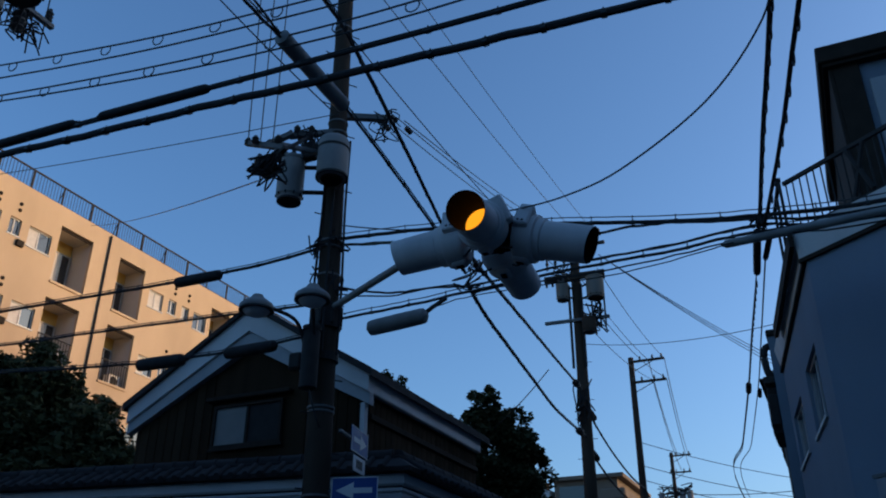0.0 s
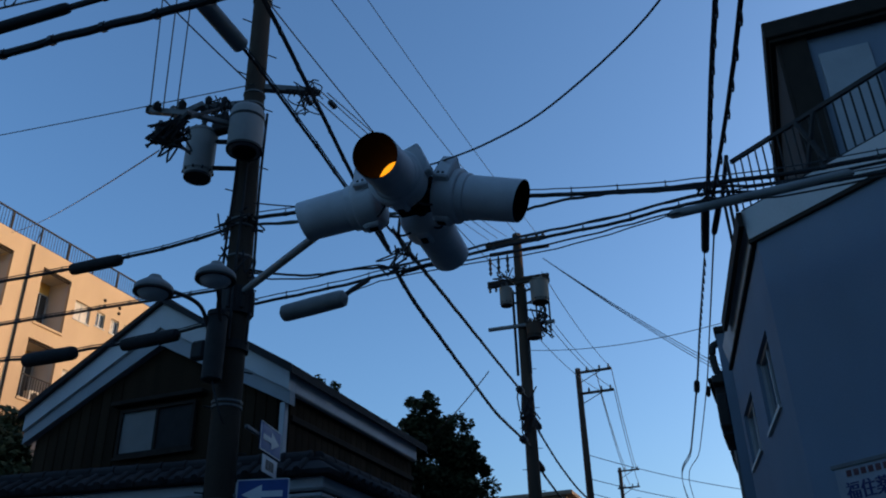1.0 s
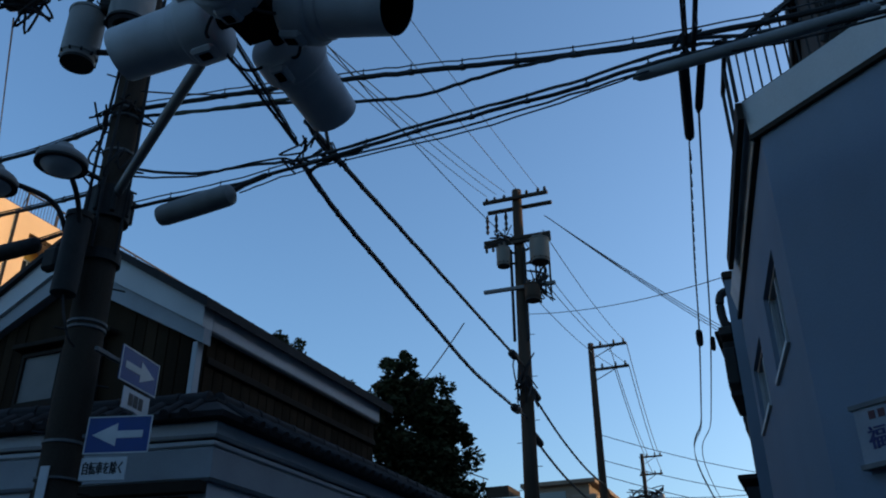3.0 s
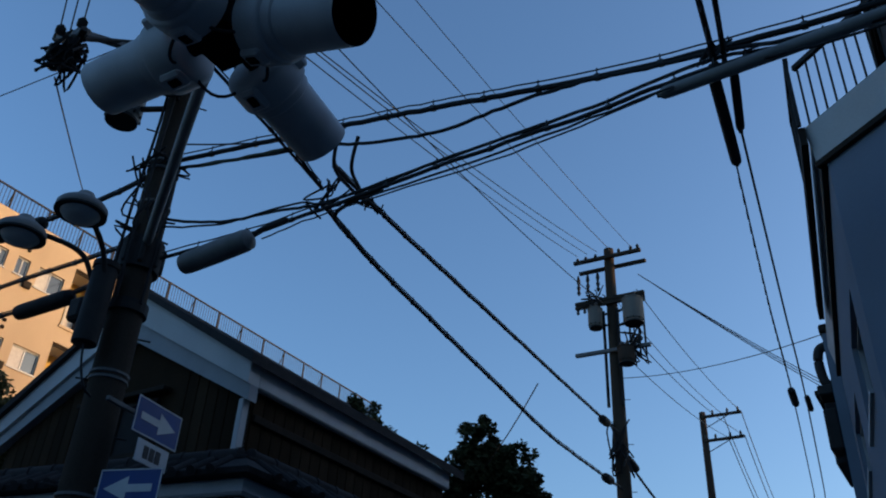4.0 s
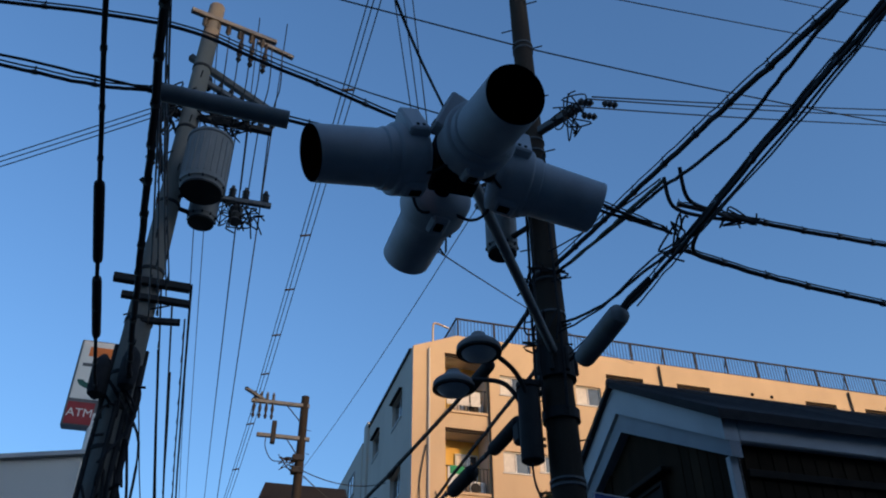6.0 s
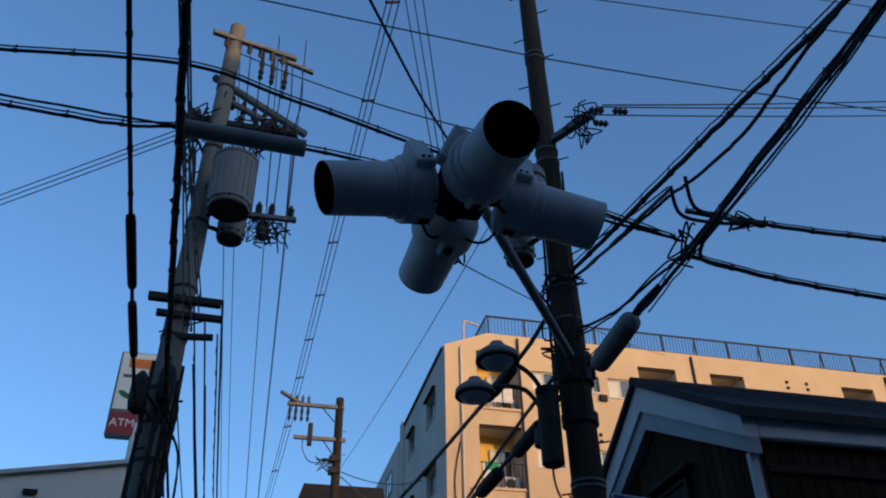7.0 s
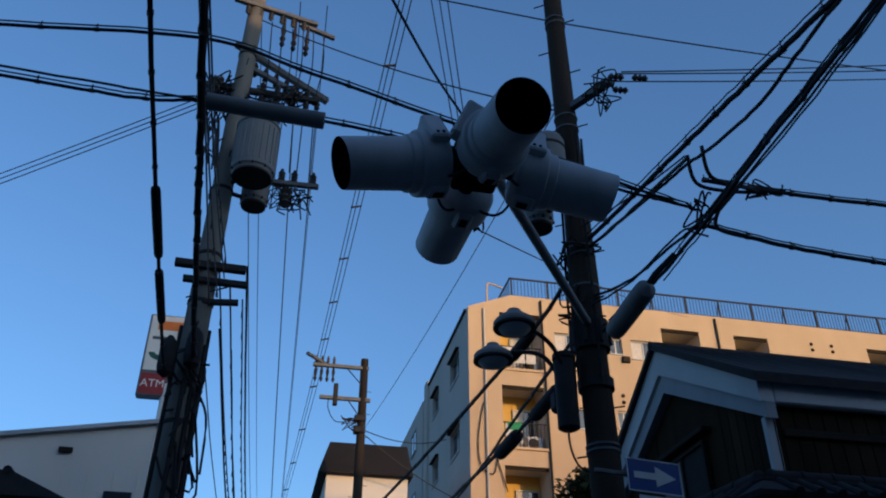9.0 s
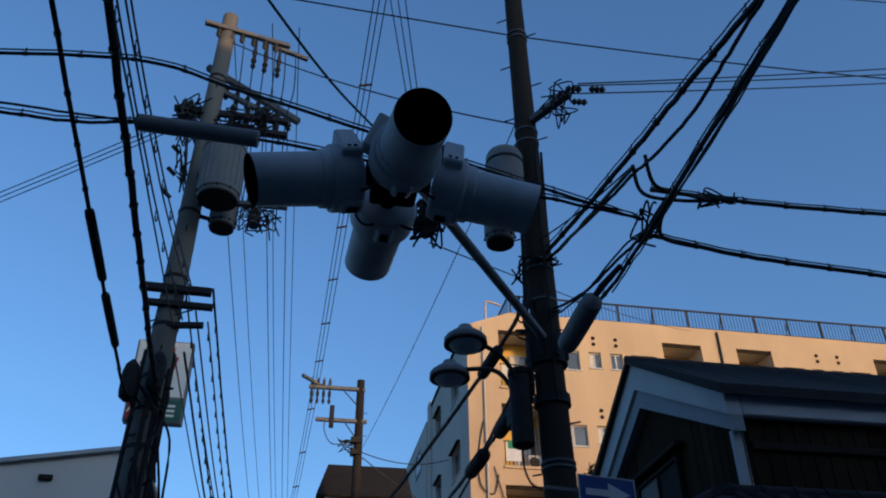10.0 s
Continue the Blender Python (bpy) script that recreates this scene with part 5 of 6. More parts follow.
# across the side street, over pole A
cable([(-24, 7.0, 7.0), (-15, 8.03, 6.80), (-10, 8.61, 6.88), (-7.2, 8.85, 6.95), (-5.72, 8.85, 7.05)], 0.024, BLK, 1, 0.05)
cable([(-5.72, 8.85, 7.12), (-4.6, 9.08, 7.14), (-3.6, 9.2, 7.07), (-2.5, 9.22, 6.87), (-1.6, 9.25, 6.71), (0, 9.28, 6.46), (2.2, 9.25, 6.32), (6, 9.2, 6.5), (11.9, 9.2, 6.9)], 0.027, BLK, 2, 0.085)
cable([(-5.72, 8.85, 7.02), (-4.4, 9.15, 6.98), (-3.75, 9.22, 6.89), (-3, 9.25, 6.69), (-2.3, 9.26, 6.58), (-1.6, 9.28, 6.63), (-0.9, 9.26, 6.56), (0, 9.25, 6.41), (2.2, 9.3, 6.28), (11.9, 9.3, 6.7)], 0.018, "thin black cable beside a thicker bundle", 3)
cable([(-5.65, 8.9, 7.05), (-5.0, 9.0, 6.98), (-4.2, 9.12, 6.95), (-3.6, 9.2, 6.9)], 0.02, "grey-green signal cable lashed to a bundle", 4, mat=M_CABLE_G)
cable([(-24, 10.1, 7.8), (-15, 9.57, 6.91), (-10, 9.17, 6.48), (-5.72, 8.85, 6.12)], 0.020, BLK, 5, 0.04)
cable([(-24, 9.0, 7.0), (-15, 8.73, 6.12), (-10, 8.62, 5.65), (-8.4, 8.62, 5.54), (-6.8, 8.65, 5.53), (-5.72, 8.7, 5.60)], 0.020, BLK, 6, 0.04)
cable([(-5.65, 8.9, 5.86), (-4.7, 9.12, 5.98), (-3.7, 9.22, 6.08), (-2.2, 9.22, 6.14), (-0.9, 9.2, 6.14), (0.05, 9.2, 6.19), (2.2, 9.2, 6.10), (6, 9.2, 6.25), (11.9, 9.2, 6.6)], 0.020, BLK, 7, 0.07)
cable([(-5.65, 8.85, 6.35), (-4.9, 9.05, 6.20), (-4.2, 9.2, 6.22), (-3.6, 9.26, 6.18), (-2.2, 9.28, 6.25), (-0.9, 9.25, 6.25), (0.1, 9.22, 6.29), (2.2, 9.24, 6.16), (11.9, 9.24, 6.7)], 0.016, BLK, 8, 0.0)
cable([(-5.65, 8.82, 6.22), (-4.8, 9.0, 6.12), (-4.0, 9.15, 6.20), (-3.3, 9.24, 6.08), (-1.5, 9.16, 6.02), (0.1, 9.18, 6.12), (2.2, 9.16, 6.05), (11.9, 9.16, 6.5)], 0.011, "thin black drop cable along a bundle", 9)
cable([(-4.3, 9.1, 5.85), (-3.6, 9.2, 6.0), (-1.6, 9.12, 5.92), (-0.2, 9.14, 6.08)], 0.008, "thin loose wire under a cable bundle", 10)
closure((-8.5, 8.74, 6.88), (-7.72, 8.80, 6.90), 0.085, "black cable closure hung on a messenger wire")
closure((-8.85, 8.60, 5.52), (-8.05, 8.62, 5.51), 0.095, "black cable closure hung on a messenger wire")
closure((-7.25, 8.63, 5.49), (-6.45, 8.66, 5.51), 0.085, "black cable closure hung on a messenger wire")
g = closure((-5.01, 8.83, 5.605), (-4.19, 8.84, 5.665), 0.108, "grey cylindrical cable closure near the pole", M_CAN)
part("hanger_strap", tube(bmesh.new(), [(-4.21, 8.84, 5.68), (-4.12, 8.92, 5.80), (-4.0, 9.10, 5.98)], 0.03, 8), M_CABLE, g)
closure((-0.30, 9.2, 6.10), (1.55, 9.2, 6.17), 0.052, "pale grey cable guard tube over a bundle", M_CAN)
# junction knot where the street cables meet the bundles
knot = thing("cable_junction", "tangled black splice of crossing overhead cables", "cable splice")
tangle(knot, (-3.75, 9.3, 6.3), (0.22, 0.15, 0.18), 5, 0.011, 51)
tangle(knot, (-4.0, 10.3, 6.92), (0.10, 0.22, 0.09), 6, 0.010, 52)
for pts in (((-3.35, 9.22, 6.86), (-3.5, 9.35, 6.62), (-3.75, 9.8, 6.75), (-4.0, 10.3, 6.9)), ((-3.6, 9.2, 6.93), (-3.68, 9.3, 6.65), (-3.82, 9.75, 6.72), (-4.0, 10.3, 6.92)), ((-3.0, 9.25, 6.12), (-3.4, 9.28, 6.10), (-3.75, 9.5, 6.16), (-3.87, 10.05, 6.185))):
    part("loop", tube(bmesh.new(), through_points(pts, 7), 0.02, 7), M_CABLE, knot)
# along the main street: from behind, over the crossing, to pole C
cable([(-2.7, -14, 6.5), (-3.05, -4, 6.45), (-3.18, 1.0, 6.76), (-3.2, 2.6, 6.95), (-3.2, 4.4, 7.16), (-3.24, 5.4, 6.96), (-3.6, 8, 6.58), (-3.79, 9.3, 6.40)], 0.016, BLK, 11, 0.05, 0.45)
cable([(-2.8, -14, 7.3), (-3.3, -4, 6.8), (-3.48, 2.5, 6.67), (-3.52, 3.9, 6.64), (-3.62, 4.45, 6.79), (-3.56, 5.55, 6.70), (-3.68, 8, 6.50), (-3.83, 9.3, 6.45)], 0.016, BLK, 12, 0.05, 0.45)
cable([(-2.7, -14, 7.4), (-3.22, -4, 6.88), (-3.44, 2.5, 6.74), (-3.5, 3.9, 6.72), (-3.61, 4.42, 6.80)], 0.012, "thin black cable beside a thicker one", 13)
guard = finish(lathe(bmesh.new(), ((0.066, 0.0), (0.08, 0.004), (0.08, 1.096), (0.066, 1.10)), axis_matrix((-3.607, 4.45, 6.79), (-3.57, 5.545, 6.71)), 22), "cable_guard", M_CAN, smooth=True)
tagged(guard, "long grey guard tube round an overhead cable", "cable guard", "closures on the cables")
cable([(-3.75, 9.3, 6.20), (-3.91, 10.3, 6.18), (-4.12, 11.6, 6.26), (-4.69, 15.15, 6.52), (-5.1, 17.7, 6.73), (-5.8, 22.1, 7.34), (-6.1, 23.9, 7.62)], 0.024, BLK, 14, 0.05)
cable([(-3.85, 9.5, 6.85), (-3.95, 10.4, 6.90), (-4.18, 12, 7.11), (-4.74, 15.45, 7.67), (-5.18, 18.2, 8.1), (-5.85, 22.4, 8.77), (-6.1, 23.9, 9.05)], 0.024, BLK, 15, 0.05)
for a, b in (((-5.74, 21.8, 7.29), (-5.84, 22.4, 7.39)), ((-5.76, 21.85, 8.67), (-5.85, 22.4, 8.77)), ((-6.1, 24.4, 8.55), (-6.1, 25.0, 8.45)), ((-6.1, 24.4, 7.29), (-6.1, 25.0, 7.19))):
    closure(a, b, 0.10, "black cable closure beside a street pole")
for a, b, c in (((-6.12, 24.1, 7.33), (-6.9, 35.9, 7.3), 0.35), ((-6.12, 24.1, 8.59), (-6.9, 35.9, 8.2), 0.35), ((-6.9, 36.0, 7.3), (-9.6, 60, 8.0), 0.8), ((-6.9, 36.0, 8.2), (-9.6, 60, 8.6), 0.8)):
    cable(sagging(a, b, c, 6), 0.03, BLK, 16, 0.05, 0.8, n=3)
# bare conductors
THIN = "thin weathered overhead wire between street poles"


def wire(a, b, sag, r=0.009, label=THIN, mat=None, n=16):
    o = finish(tube(bmesh.new(), sagging(a, b, sag, n), r, 5), "overhead_wire", mat or M_WIRE)
    return tagged(o, label, "wire", "overhead wires")


for k, (dx, dz) in enumerate(((-0.2, 0.02), (0.0, -0.03), (0.15, -0.14))):
    wire((-4.95 + dx, 9.25, 9.38 + dz), (-7.0 + 0.3 * k, 23.85, 14.5), 0.15, 0.010)
wire((-4.75, -10, 10.6), (-6.0, 23.9, 14.45), 0.55, 0.010)
wire((-24.2, 8.25, 11.35), (-5.65, 8.65, 9.23), 0.2, 0.008)
wire((-24.1, 8.25, 11.35), (-30.6, 12.42, 13.6), 0.3, 0.018)
wire((-4.3, -10, 11.4), (-5.4, 23.85, 14.4), 0.75, 0.008)
wire((-5.0, -10, 11.4), (-5.70, 8.80, 11.0), 0.1, 0.012)
wire((-5.70, 8.82, 11.0), (-6.12, 23.9, 12.6), 0.3, 0.012)
wire((-5.70, 8.80, 7.35), (-3.8, 9.3, 7.1), 0.05, 0.010)
tagged(finish(tube(bmesh.new(), through_points([(0.66, 4.62, 6.12), (0.52, 4.76, 5.75), (0.01, 5.21, 5.47), (-0.82, 5.78, 5.37), (-1.44, 6.15, 5.44), (-2.0, 6.48, 5.60), (-2.3, 6.63, 5.70)], 6), 0.009, 5), "overhead_wire", M_WIRE), "thin drooping feed wire to the flashing signal", "wire", "overhead wires")
for k in range(3):
    wire((-5.3 + 0.1 * k, 24.0, 13.55 - 0.1 * k), (2.2, 40.0, 12.2 - 0.25 * k), 0.4, 0.014)
for x, z in ((-5.5, 13.78), (-6.2, 13.78), (-5.5, 12.85), (-6.1, 12.85)):
    wire((x + 0.15, 23.9, z - 0.75 if z > 13 else z - 1.5), (x, 35.85, z), 0.25, 0.012)
    wire((x, 35.85, z), (x - 3.0, 59.9, z + 0.9), 0.5, 0.018)
wire((-4.9, 16.6, 7.35), (-7.5, 19.0, 6.6), 0.1, 0.012)
wire((-6.1, 24.05, 10.6), (0.3, 19.0, 8.6), 0.25, 0.010)
for z, z2 in ((9.2, 8.4), (8.6, 7.6), (7.5, 7.3), (10.2, 9.2)):
    wire((-6.95, 36.0, z), (1.0, 44.0, z2), 0.25, 0.016)
for z in (11.2, 12.2, 10.6):
    wire((-9.7, 60.0, z), (3.0, 58.0, z - 0.3), 0.4, 0.025)
    wire((-9.7, 60.0, z), (-3.6, 85.0, z), 0.4, 0.025)
# the pair over the near crossing, from pole E
cable([(-8.36, 3.92, 6.35), (-7.9, 3.92, 6.08), (-4, 4.12, 6.09), (0, 4.34, 6.13), (3, 4.51, 6.17), (11.9, 5.0, 6.6)], 0.020, "black overhead cable with splice sleeves over the crossing", 21, 0.035, 0.6, wobble=0.004)
closure((-5.28, 4.05, 6.10), (-4.10, 4.11, 6.10), 0.046, "long black splice sleeve on an overhead cable")
closure((-6.75, 3.98, 6.09), (-5.62, 4.03, 6.10), 0.046, "long black splice sleeve on an overhead cable")
cable([(-8.36, 4.22, 6.6), (-7.9, 4.26, 6.30), (-4, 4.48, 6.21), (0, 4.69, 6.13), (3, 4.85, 6.10), (11.9, 5.2, 6.5)], 0.033, "thick black overhead cable over the crossing", 22, 0.045, 0.5, wobble=0.008, n=16)
for (a, b, c, d) in (((-8.45, 4.45, 7.92), (-4.5, 4.46, 7.27), (0, 4.5, 7.1), (11.9, 4.6, 7.6)), ((-8.5, 4.45, 7.72), (-4.5, 4.46, 7.12), (0, 4.5, 6.95), (11.9, 4.6, 7.4)), ((-8.5, 4.4, 7.4), (-4.24, 4.46, 6.85), (0, 4.5, 6.75), (11.9, 4.6, 7.2)), ((-8.5, 4.3, 7.25), (-4.24, 4.46, 6.72), (0, 4.5, 6.6), (11.9, 4.6, 7.1))):
    cable([a, b, c, d], 0.010, "thin overhead cable hung with wire rings", 23, rings=0.75 if a[2] in (7.92, 7.4) else 0.0, wobble=0.002, mat=M_WIRE)
# from pole E away along the side street
for k, (y, z, r, rg) in enumerate(((4.05, 7.95, 0.012, 0.0), (4.35, 7.95, 0.014, 0.6), (4.75, 7.95, 0.018, 0.7), (4.55, 7.6, 0.014, 0.0), (4.75, 7.4, 0.012, 0.6), (4.5, 6.9, 0.018, 0.0), (4.7, 6.6, 0.012, 0.8))):
    cable([(-8.5, y, z), (-16, y + 0.1, z - 0.5), (-30, y + 0.35, z - 0.6), (-52, y + 0.6, z + 0.1)], r, "thin overhead cable running down the side street", 30 + k, rings=rg, wobble=0.003, mat=M_CABLE if r > 0.015 else M_WIRE)
for y, z in ((4.3, 13.8), (5.0, 13.9), (5.5, 13.9), (4.3, 11.8), (5.1, 11.75), (5.5, 11.5)):
    wire((-8.7, y, z), (-52, y + 0.9, z), 0.9, 0.010)
for dy, dz in ((-0.11, 0.0), (0.0, 0.1), (0.11, 0.0)):
    w1 = wire((-24.15, 6.66 + dy, 13.75 + dz), (11.9, 7.25 + dy, 14.2 + dz), 0.0, 0.012)
    w2 = wire((-24.15, 6.66 + dy, 13.65 + dz), (-60, 5.7 + dy, 14.6 + dz), 0.5, 0.012)
    if dy == 0.0:
        for k in range(14):
            f = 0.04 + 0.07 * k
            part("spacer", rodm((-24.15 + 36.05 * f, 6.53 + 0.59 * f, 13.76 + 0.45 * f), (-24.15 + 36.05 * f, 6.79 + 0.59 * f, 13.84 + 0.45 * f), 0.028, seg=6), M_DARKSTEEL, w1)
        for k in range(6):
            f = 0.06 + 0.12 * k
            part("spacer", rodm((-24.15 - 35.85 * f, 6.53 - 0.96 * f, 13.66 + 0.95 * f - 2.0 * f * (1 - f)), (-24.15 - 35.85 * f, 6.79 - 0.96 * f, 13.74 + 0.95 * f - 2.0 * f * (1 - f)), 0.03, seg=6), M_DARKSTEEL, w2)
for k in range(3):
    wire((-8.62, 4.15, 11.6 - 0.12 * k), (-17, -10, 9.4 - 0.15 * k), 0.15, 0.010)
wire((-8.62, 4.3, 13.2), (-5.75, 8.8, 9.3), 0.2, 0.012)
for k in range(3):
    wire((-5.9 + 0.22 * k, 6.60 + 0.1 * k, 14.05), (-6.46 + 0.22 * k, 7.57, 8.25 - 0.05 * k), 0.05, 0.009)
wire((-26.5, 13.0, 9.6), (-24.2, 8.35, 11.2), 0.3, 0.018)
wire((-26.4, 22.0, 18.2), (-6.20, 7.57, 7.55), 0.2, 0.010)
# along the right side of the street
RD = "black overhead cable along the house fronts"
cable([(2.2, -12, 6.3), (1.2, 0, 6.15), (0.62, 5, 6.15), (0.36, 7, 6.15), (0.12, 9.15, 6.25), (0.05, 9.3, 6.2)], 0.024, RD, 61, rings=0.35)
cable([(2.9, -12, 6.3), (1.6, 0, 6.12), (0.82, 5, 6.08), (0.53, 7, 6.12), (0.2, 9.15, 6.3), (0.15, 9.3, 6.25)], 0.022, RD, 62, rings=0.45)
closure((0.08, 9.25, 6.22), (-0.05, 10.45, 6.20), 0.048, "long black splice sleeve hanging from a cable")
closure((0.22, 9.35, 6.20), (0.10, 10.0, 6.19), 0.036, "long black splice sleeve hanging from a cable")
cable([(-0.05, 10.4, 6.2), (-0.45, 13.5, 6.32), (-0.82, 16.6, 6.5), (-1.6, 22.5, 6.75), (-2.6, 30, 7.1), (-4.0, 60, 8.5)], 0.008, "thin wire wound with a loose spiral along the house fronts", 63, rings=0.28, wobble=0.0, mat=M_WIRE)
cable([(0.10, 10.0, 6.2), (-0.3, 13.5, 6.28), (-0.65, 16.6, 6.4), (-1.4, 22.5, 6.65), (-2.4, 30, 7.0), (-3.7, 60, 8.3)], 0.011, "thin black cable along the house fronts", 64, wobble=0.002)
closure((-0.80, 16.4, 6.44), (-0.87, 17.1, 6.5), 0.055, "black splice casing on a thin cable")
closure((-0.62, 16.5, 6.34), (-0.67, 17.1, 6.38), 0.04, "black splice casing on a thin cable")
knot2 = thing("cable_junction", "black cable crossing lashed with loose loops", "cable splice")
tangle(knot2, (0.12, 9.22, 6.32), (0.16, 0.08, 0.12), 6, 0.010, 66)

# ================= further buildings =================
row = thing("row_house", "dim row house with awnings, pipes and outdoor units", "house", at=(0, 0, 1.1))
part("wall", boxm((-0.35, 17.4, -1.1), (6, 30, 6.6)), M_RBLD, row)
part("roof", boxm((-0.38, 17.35, 6.6), (6.2, 30.2, 6.75), 0.03), M_DARKTRIM, row)
for k in range(4):
    y = 17.9 + 2.3 * k
    for z in (4.9, 2.4):
        part("awning", boxm((-0.68, y, z + 0.9), (-0.35, y + 1.6, z + 0.98), 0.01), M_DARKTRIM, row)
        part("window_cage", boxm((-0.58, y + 0.1, z - 0.2), (-0.352, y + 1.4, z + 0.8), 0.02), M_DARKSTEEL, row)
        part("pane", boxm((-0.60, y + 0.2, z), (-0.582, y + 1.3, z + 0.6)), M_GLASS, row)
    part("downpipe", rodm((-0.45, y + 1.9, -1.1), (-0.45, y + 1.9, 6.6), 0.05, seg=8), M_STEEL, row)
part("duct", tube(bmesh.new(), through_points([(-0.36, 17.6, 5.80), (-0.46, 17.57, 5.88), (-0.49, 17.57, 6.2), (-0.45, 17.57, 6.40), (-0.34, 17.6, 6.47)], 6), 0.075, 10), M_DARKSTEEL, row, "bent dark vent duct", smooth=True)
part("duct_bracket", boxm((-0.58, 17.45, 5.62), (-0.352, 17.8, 5.78), 0.02), M_DARKSTEEL, row)
part("outdoor_unit", boxm((-0.56, 17.45, 4.75), (-0.352, 17.85, 5.4), 0.03), M_DARKSTEEL, row)
row2 = thing("row_house", "far dim row house with a flat dark roof", "house")
part("wall", boxm((-1.3, 31, 0), (6, 60, 6.2)), M_RBLD, row2)
part("roof", boxm((-1.6, 30.8, 6.2), (6.2, 60, 6.4)), M_DARKTRIM, row2)

# tan kept dark to stand for shade on the distant block's near side
M_FARTAN = material("shaded_tan_render", (0.17, 0.135, 0.105), 0.95, 0, 0.2, 0.3, 20, 0.1, spec=0.1)
far = thing("apartment_building", "distant tan apartment block with stacked balconies", "apartment building")
part("wall", boxm((-24.5, 80, 0), (-18.3, 92, 17.6)), M_FARTAN, far)
for k in range(6):
    z = 16.4 - 2.9 * k
    part("balcony", boxm((-19.8, 79.0, z - 0.9), (-17.4, 84, z + 0.1), 0.12), M_FARTAN, far)
    part("window", boxm((-24, 79.95, z - 0.6), (-20.5, 80.0, z + 0.7)), M_GLASS, far)
part("roof", boxm((-24.7, 79.5, 17.6), (-17.6, 92, 18.0), 0.05), M_FARTAN, far)
far2 = thing("building", "distant pale low building with a roof frame", "building")
part("wall", boxm((-31, 80, 0), (-25.0, 92, 17.0)), M_PLASTER, far2)
part("roof_shed", boxm((-28.5, 80.5, 17.0), (-26.2, 84, 18.2)), M_DARKTRIM, far2)
for a, b in (((-31, 80, 17), (-31, 80, 20)), ((-28.5, 80, 17), (-28.5, 80, 19)), ((-31, 80, 20), (-28.0, 80, 18.8)), ((-31, 84, 17), (-31, 84, 20))):
    part("frame_bar", rodm(a, b, 0.06, seg=6), M_STEEL, far2)

shop = thing("building", "pale corrugated wall building with a slanted roofline", "building")
bm = bmesh.new()
prof = [(-12, 0), (3.15, 0), (3.15, 7.42), (-12, 4.9)]
a = [bm.verts.new((-14, y, z)) for y, z in prof]
b = [bm.verts.new((-24, y, z)) for y, z in prof]
bm.faces.new(a), bm.faces.new(b[::-1])
for k in range(4):
    bm.faces.new((a[k], a[(k + 1) % 4], b[(k + 1) % 4], b[k]))
part("wall", bm, M_PALEWALL, shop)
bm = bmesh.new()
vs = [bm.verts.new((x, y, z)) for x in (-13.9, -24) for y, z in ((-12, 4.9), (3.25, 7.44), (3.25, 7.52), (-12, 4.98))]
for f in ((0, 1, 2, 3), (7, 6, 5, 4), (0, 4, 5, 1), (1, 5, 6, 2), (2, 6, 7, 3), (3, 7, 4, 0)):
    bm.faces.new([vs[k] for k in f])
part("roof_edge", bm, M_PLASTER, shop, "pale metal verge")
part("vent", boxm((-13.99, 1.5, 6.75), (-13.93, 1.75, 6.85), 0.01), M_DARKTRIM, shop)
part("window", boxm((-13.99, 2.45, 5.4), (-13.95, 2.95, 6.08), 0.01), M_GLASS, shop)
for k in range(30):
    part("panel_joint", boxm((-13.998, 3.0 - 0.45 * k, 0.2), (-13.985, 3.015 - 0.45 * k, 6.6 - 0.075 * k)), M_PALEWALL, shop)
porch = thing("building", "low house with a dark tiled roof edge", "house")
part("wall", boxm((-12.5, -8, 0), (-10.2, 2.45, 4.95)), M_BLUETRIM, porch)
bm = bmesh.new()
vs = [bm.verts.new(p) for p in ((-10, -8, 4.95), (-10, 2.7, 4.85), (-10, 1.9, 5.2), (-10, -8, 5.2), (-13, -8, 4.95), (-13, 2.7, 4.85), (-13, 1.9, 5.2), (-13, -8, 5.2))]
for f in ((0, 1, 2, 3), (7, 6, 5, 4), (0, 4, 5, 1), (1, 5, 6, 2), (2, 6, 7, 3), (3, 7, 4, 0)):
    bm.faces.new([vs[k] for k in f])
part("roof", bm, M_ROOF, porch)
for k in range(12):
    part("roof_tile", rodm((-9.98, 1.85 - 0.25 * k, 5.2), (-13, 1.85 - 0.25 * k, 5.2), 0.06, seg=8), M_ROOF, porch)
brown = thing("house", "white-walled house with a steep brown roof", "house")
part("wall", boxm((-36, 7.3, 0), (-26.1, 10.1, 10.45)), M_PALEWALL, brown)
bm = bmesh.new()
lo_ = [bm.verts.new(p) for p in ((-25.8, 7.0, 10.45), (-25.8, 10.25, 10.45), (-36.2, 10.25, 10.45), (-36.2, 7.0, 10.45))]
hi_ = [bm.verts.new(p) for p in ((-26.4, 7.36, 11.68), (-26.4, 10.1, 11.68), (-35.6, 10.1, 11.68), (-35.6, 7.36, 11.68))]
bm.faces.new(lo_[::-1]), bm.faces.new(hi_)
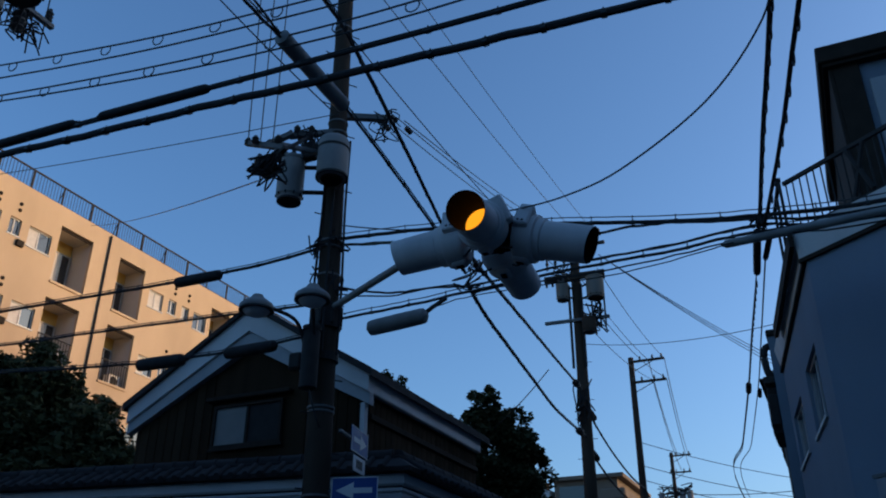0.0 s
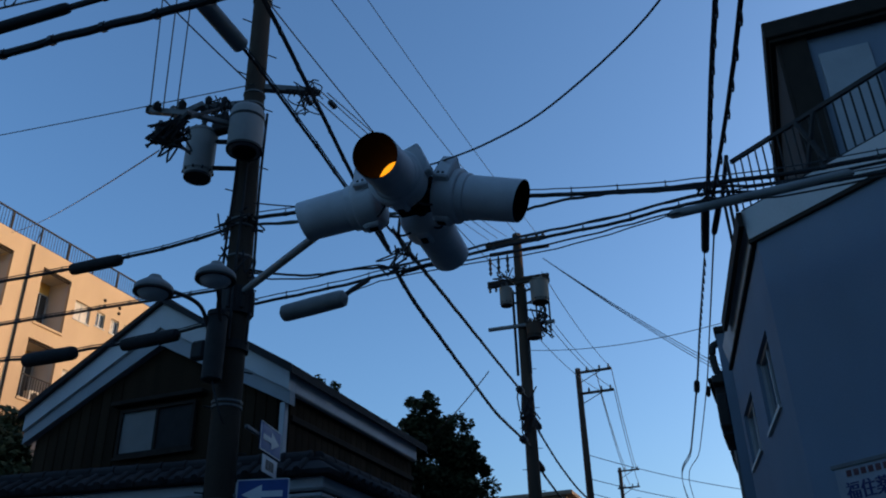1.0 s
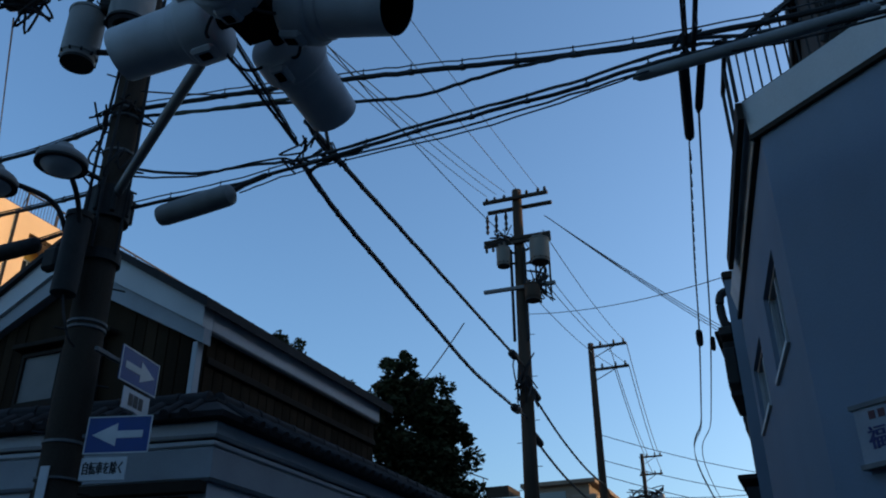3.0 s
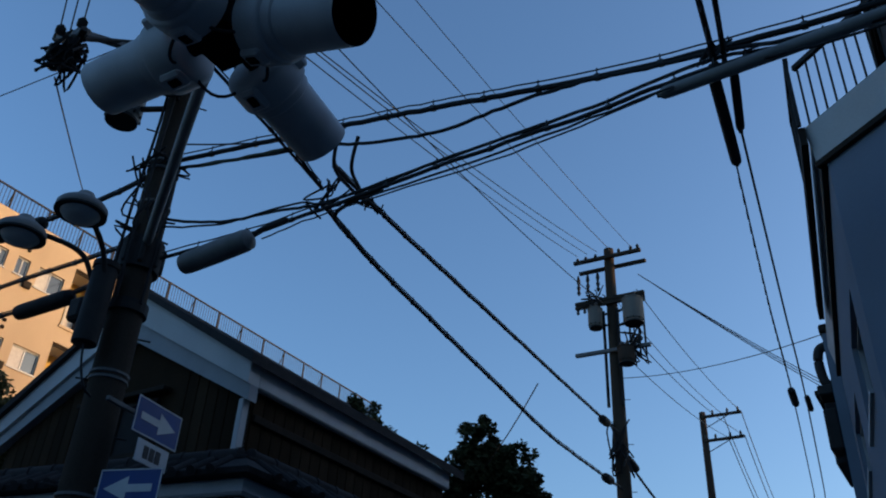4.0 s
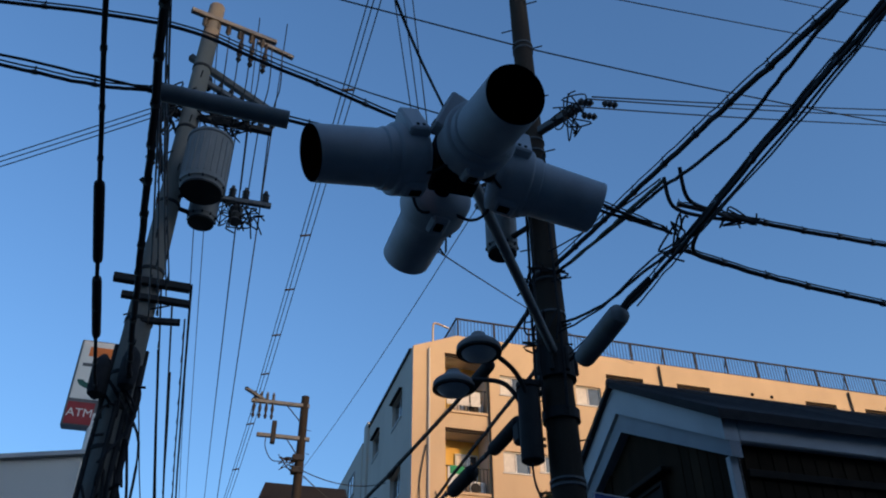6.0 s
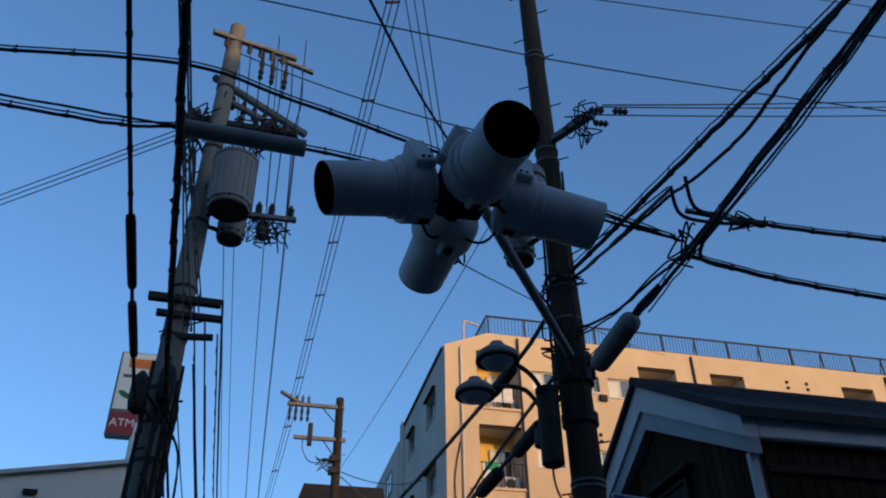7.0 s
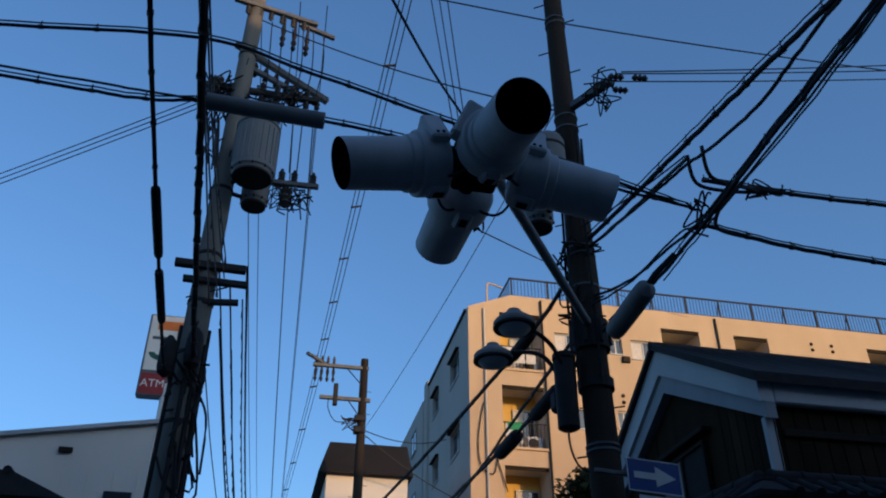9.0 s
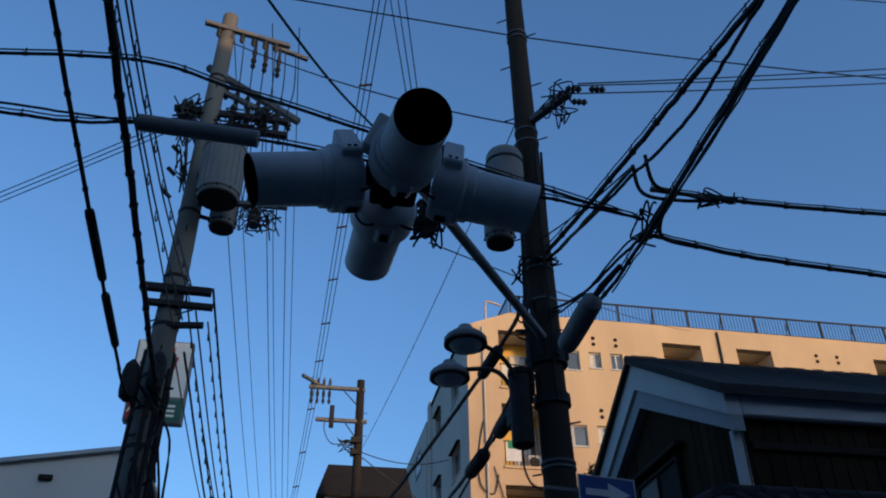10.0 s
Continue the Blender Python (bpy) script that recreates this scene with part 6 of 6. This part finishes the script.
for k in range(4):
    bm.faces.new((lo_[k], lo_[(k + 1) % 4], hi_[(k + 1) % 4], hi_[k]))
# near-black brown, darkened to stand in for a roof out of the sun
part("roof", bm, material("darkened_brown_roof", (0.012, 0.010, 0.009), 0.7, 0, 0.25, 3, 50, 0.3), brown, "brown roof skirt")

# roadside shop sign
ss = thing("shop_sign", "tall white shop sign with coloured blocks on a pale post", "sign", at=(0, -0.15, -0.1))
part("post", rodm((-17.12, 3.0, 0), (-17.12, 3.0, 9.6), 0.17, seg=20), M_PALEWALL, ss, smooth=True)
part("cabinet", boxm((-17.25, 2.28, 9.27), (-17.0, 3.62, 11.4), 0.02), M_STEEL, ss)
part("face", boxm((-16.998, 2.33, 9.92), (-16.985, 3.57, 11.36)), M_PALEWALL, ss, "white upper panel")
low = part("face", boxm((-16.998, 2.33, 9.32), (-16.985, 2.90, 9.84)), M_RED, ss, "red panel with white letters")
part("face", boxm((-16.998, 2.96, 9.32), (-16.985, 3.57, 9.84)), M_GREEN, ss, "green panel with pale bars")
lettering("ATM", 0.27, facing((-16.98, 2.615, 9.58), (1, 0, 0)), M_PALEWALL, low)
part("orange_block", boxm((-16.984, 2.50, 10.98), (-16.978, 3.2, 11.22)), M_ORANGE, ss)
for k in range(5):
    part("red_block", boxm((-16.984, 2.98 - 0.03 * k + 0.12, 10.42 + 0.11 * k), (-16.978, 3.22 + 0.02 * k, 10.53 + 0.11 * k)), M_RED, ss)
part("grey_bar", boxm((-16.984, 2.42, 10.72), (-16.978, 2.92, 10.80)), M_GREYTUBE, ss)
bm = bmesh.new()
pts = [(0.36 * math.cos(w), 0.22 * math.sin(w)) for w in np.linspace(math.pi, 2 * math.pi, 12)] + [(0.22 * math.cos(w), 0.08 * math.sin(w)) for w in np.linspace(2 * math.pi, math.pi, 12)]
vs = [bm.verts.new((-16.982, 2.75 + x, 10.38 + z)) for x, z in pts]
bm.faces.new(vs)
part("green_arc", bm, M_GREEN, ss)
for k in range(3):
    part("pale_bar", boxm((-16.984, 3.1, 9.42 + 0.12 * k), (-16.978, 3.42, 9.48 + 0.12 * k)), M_PALEWALL, ss)
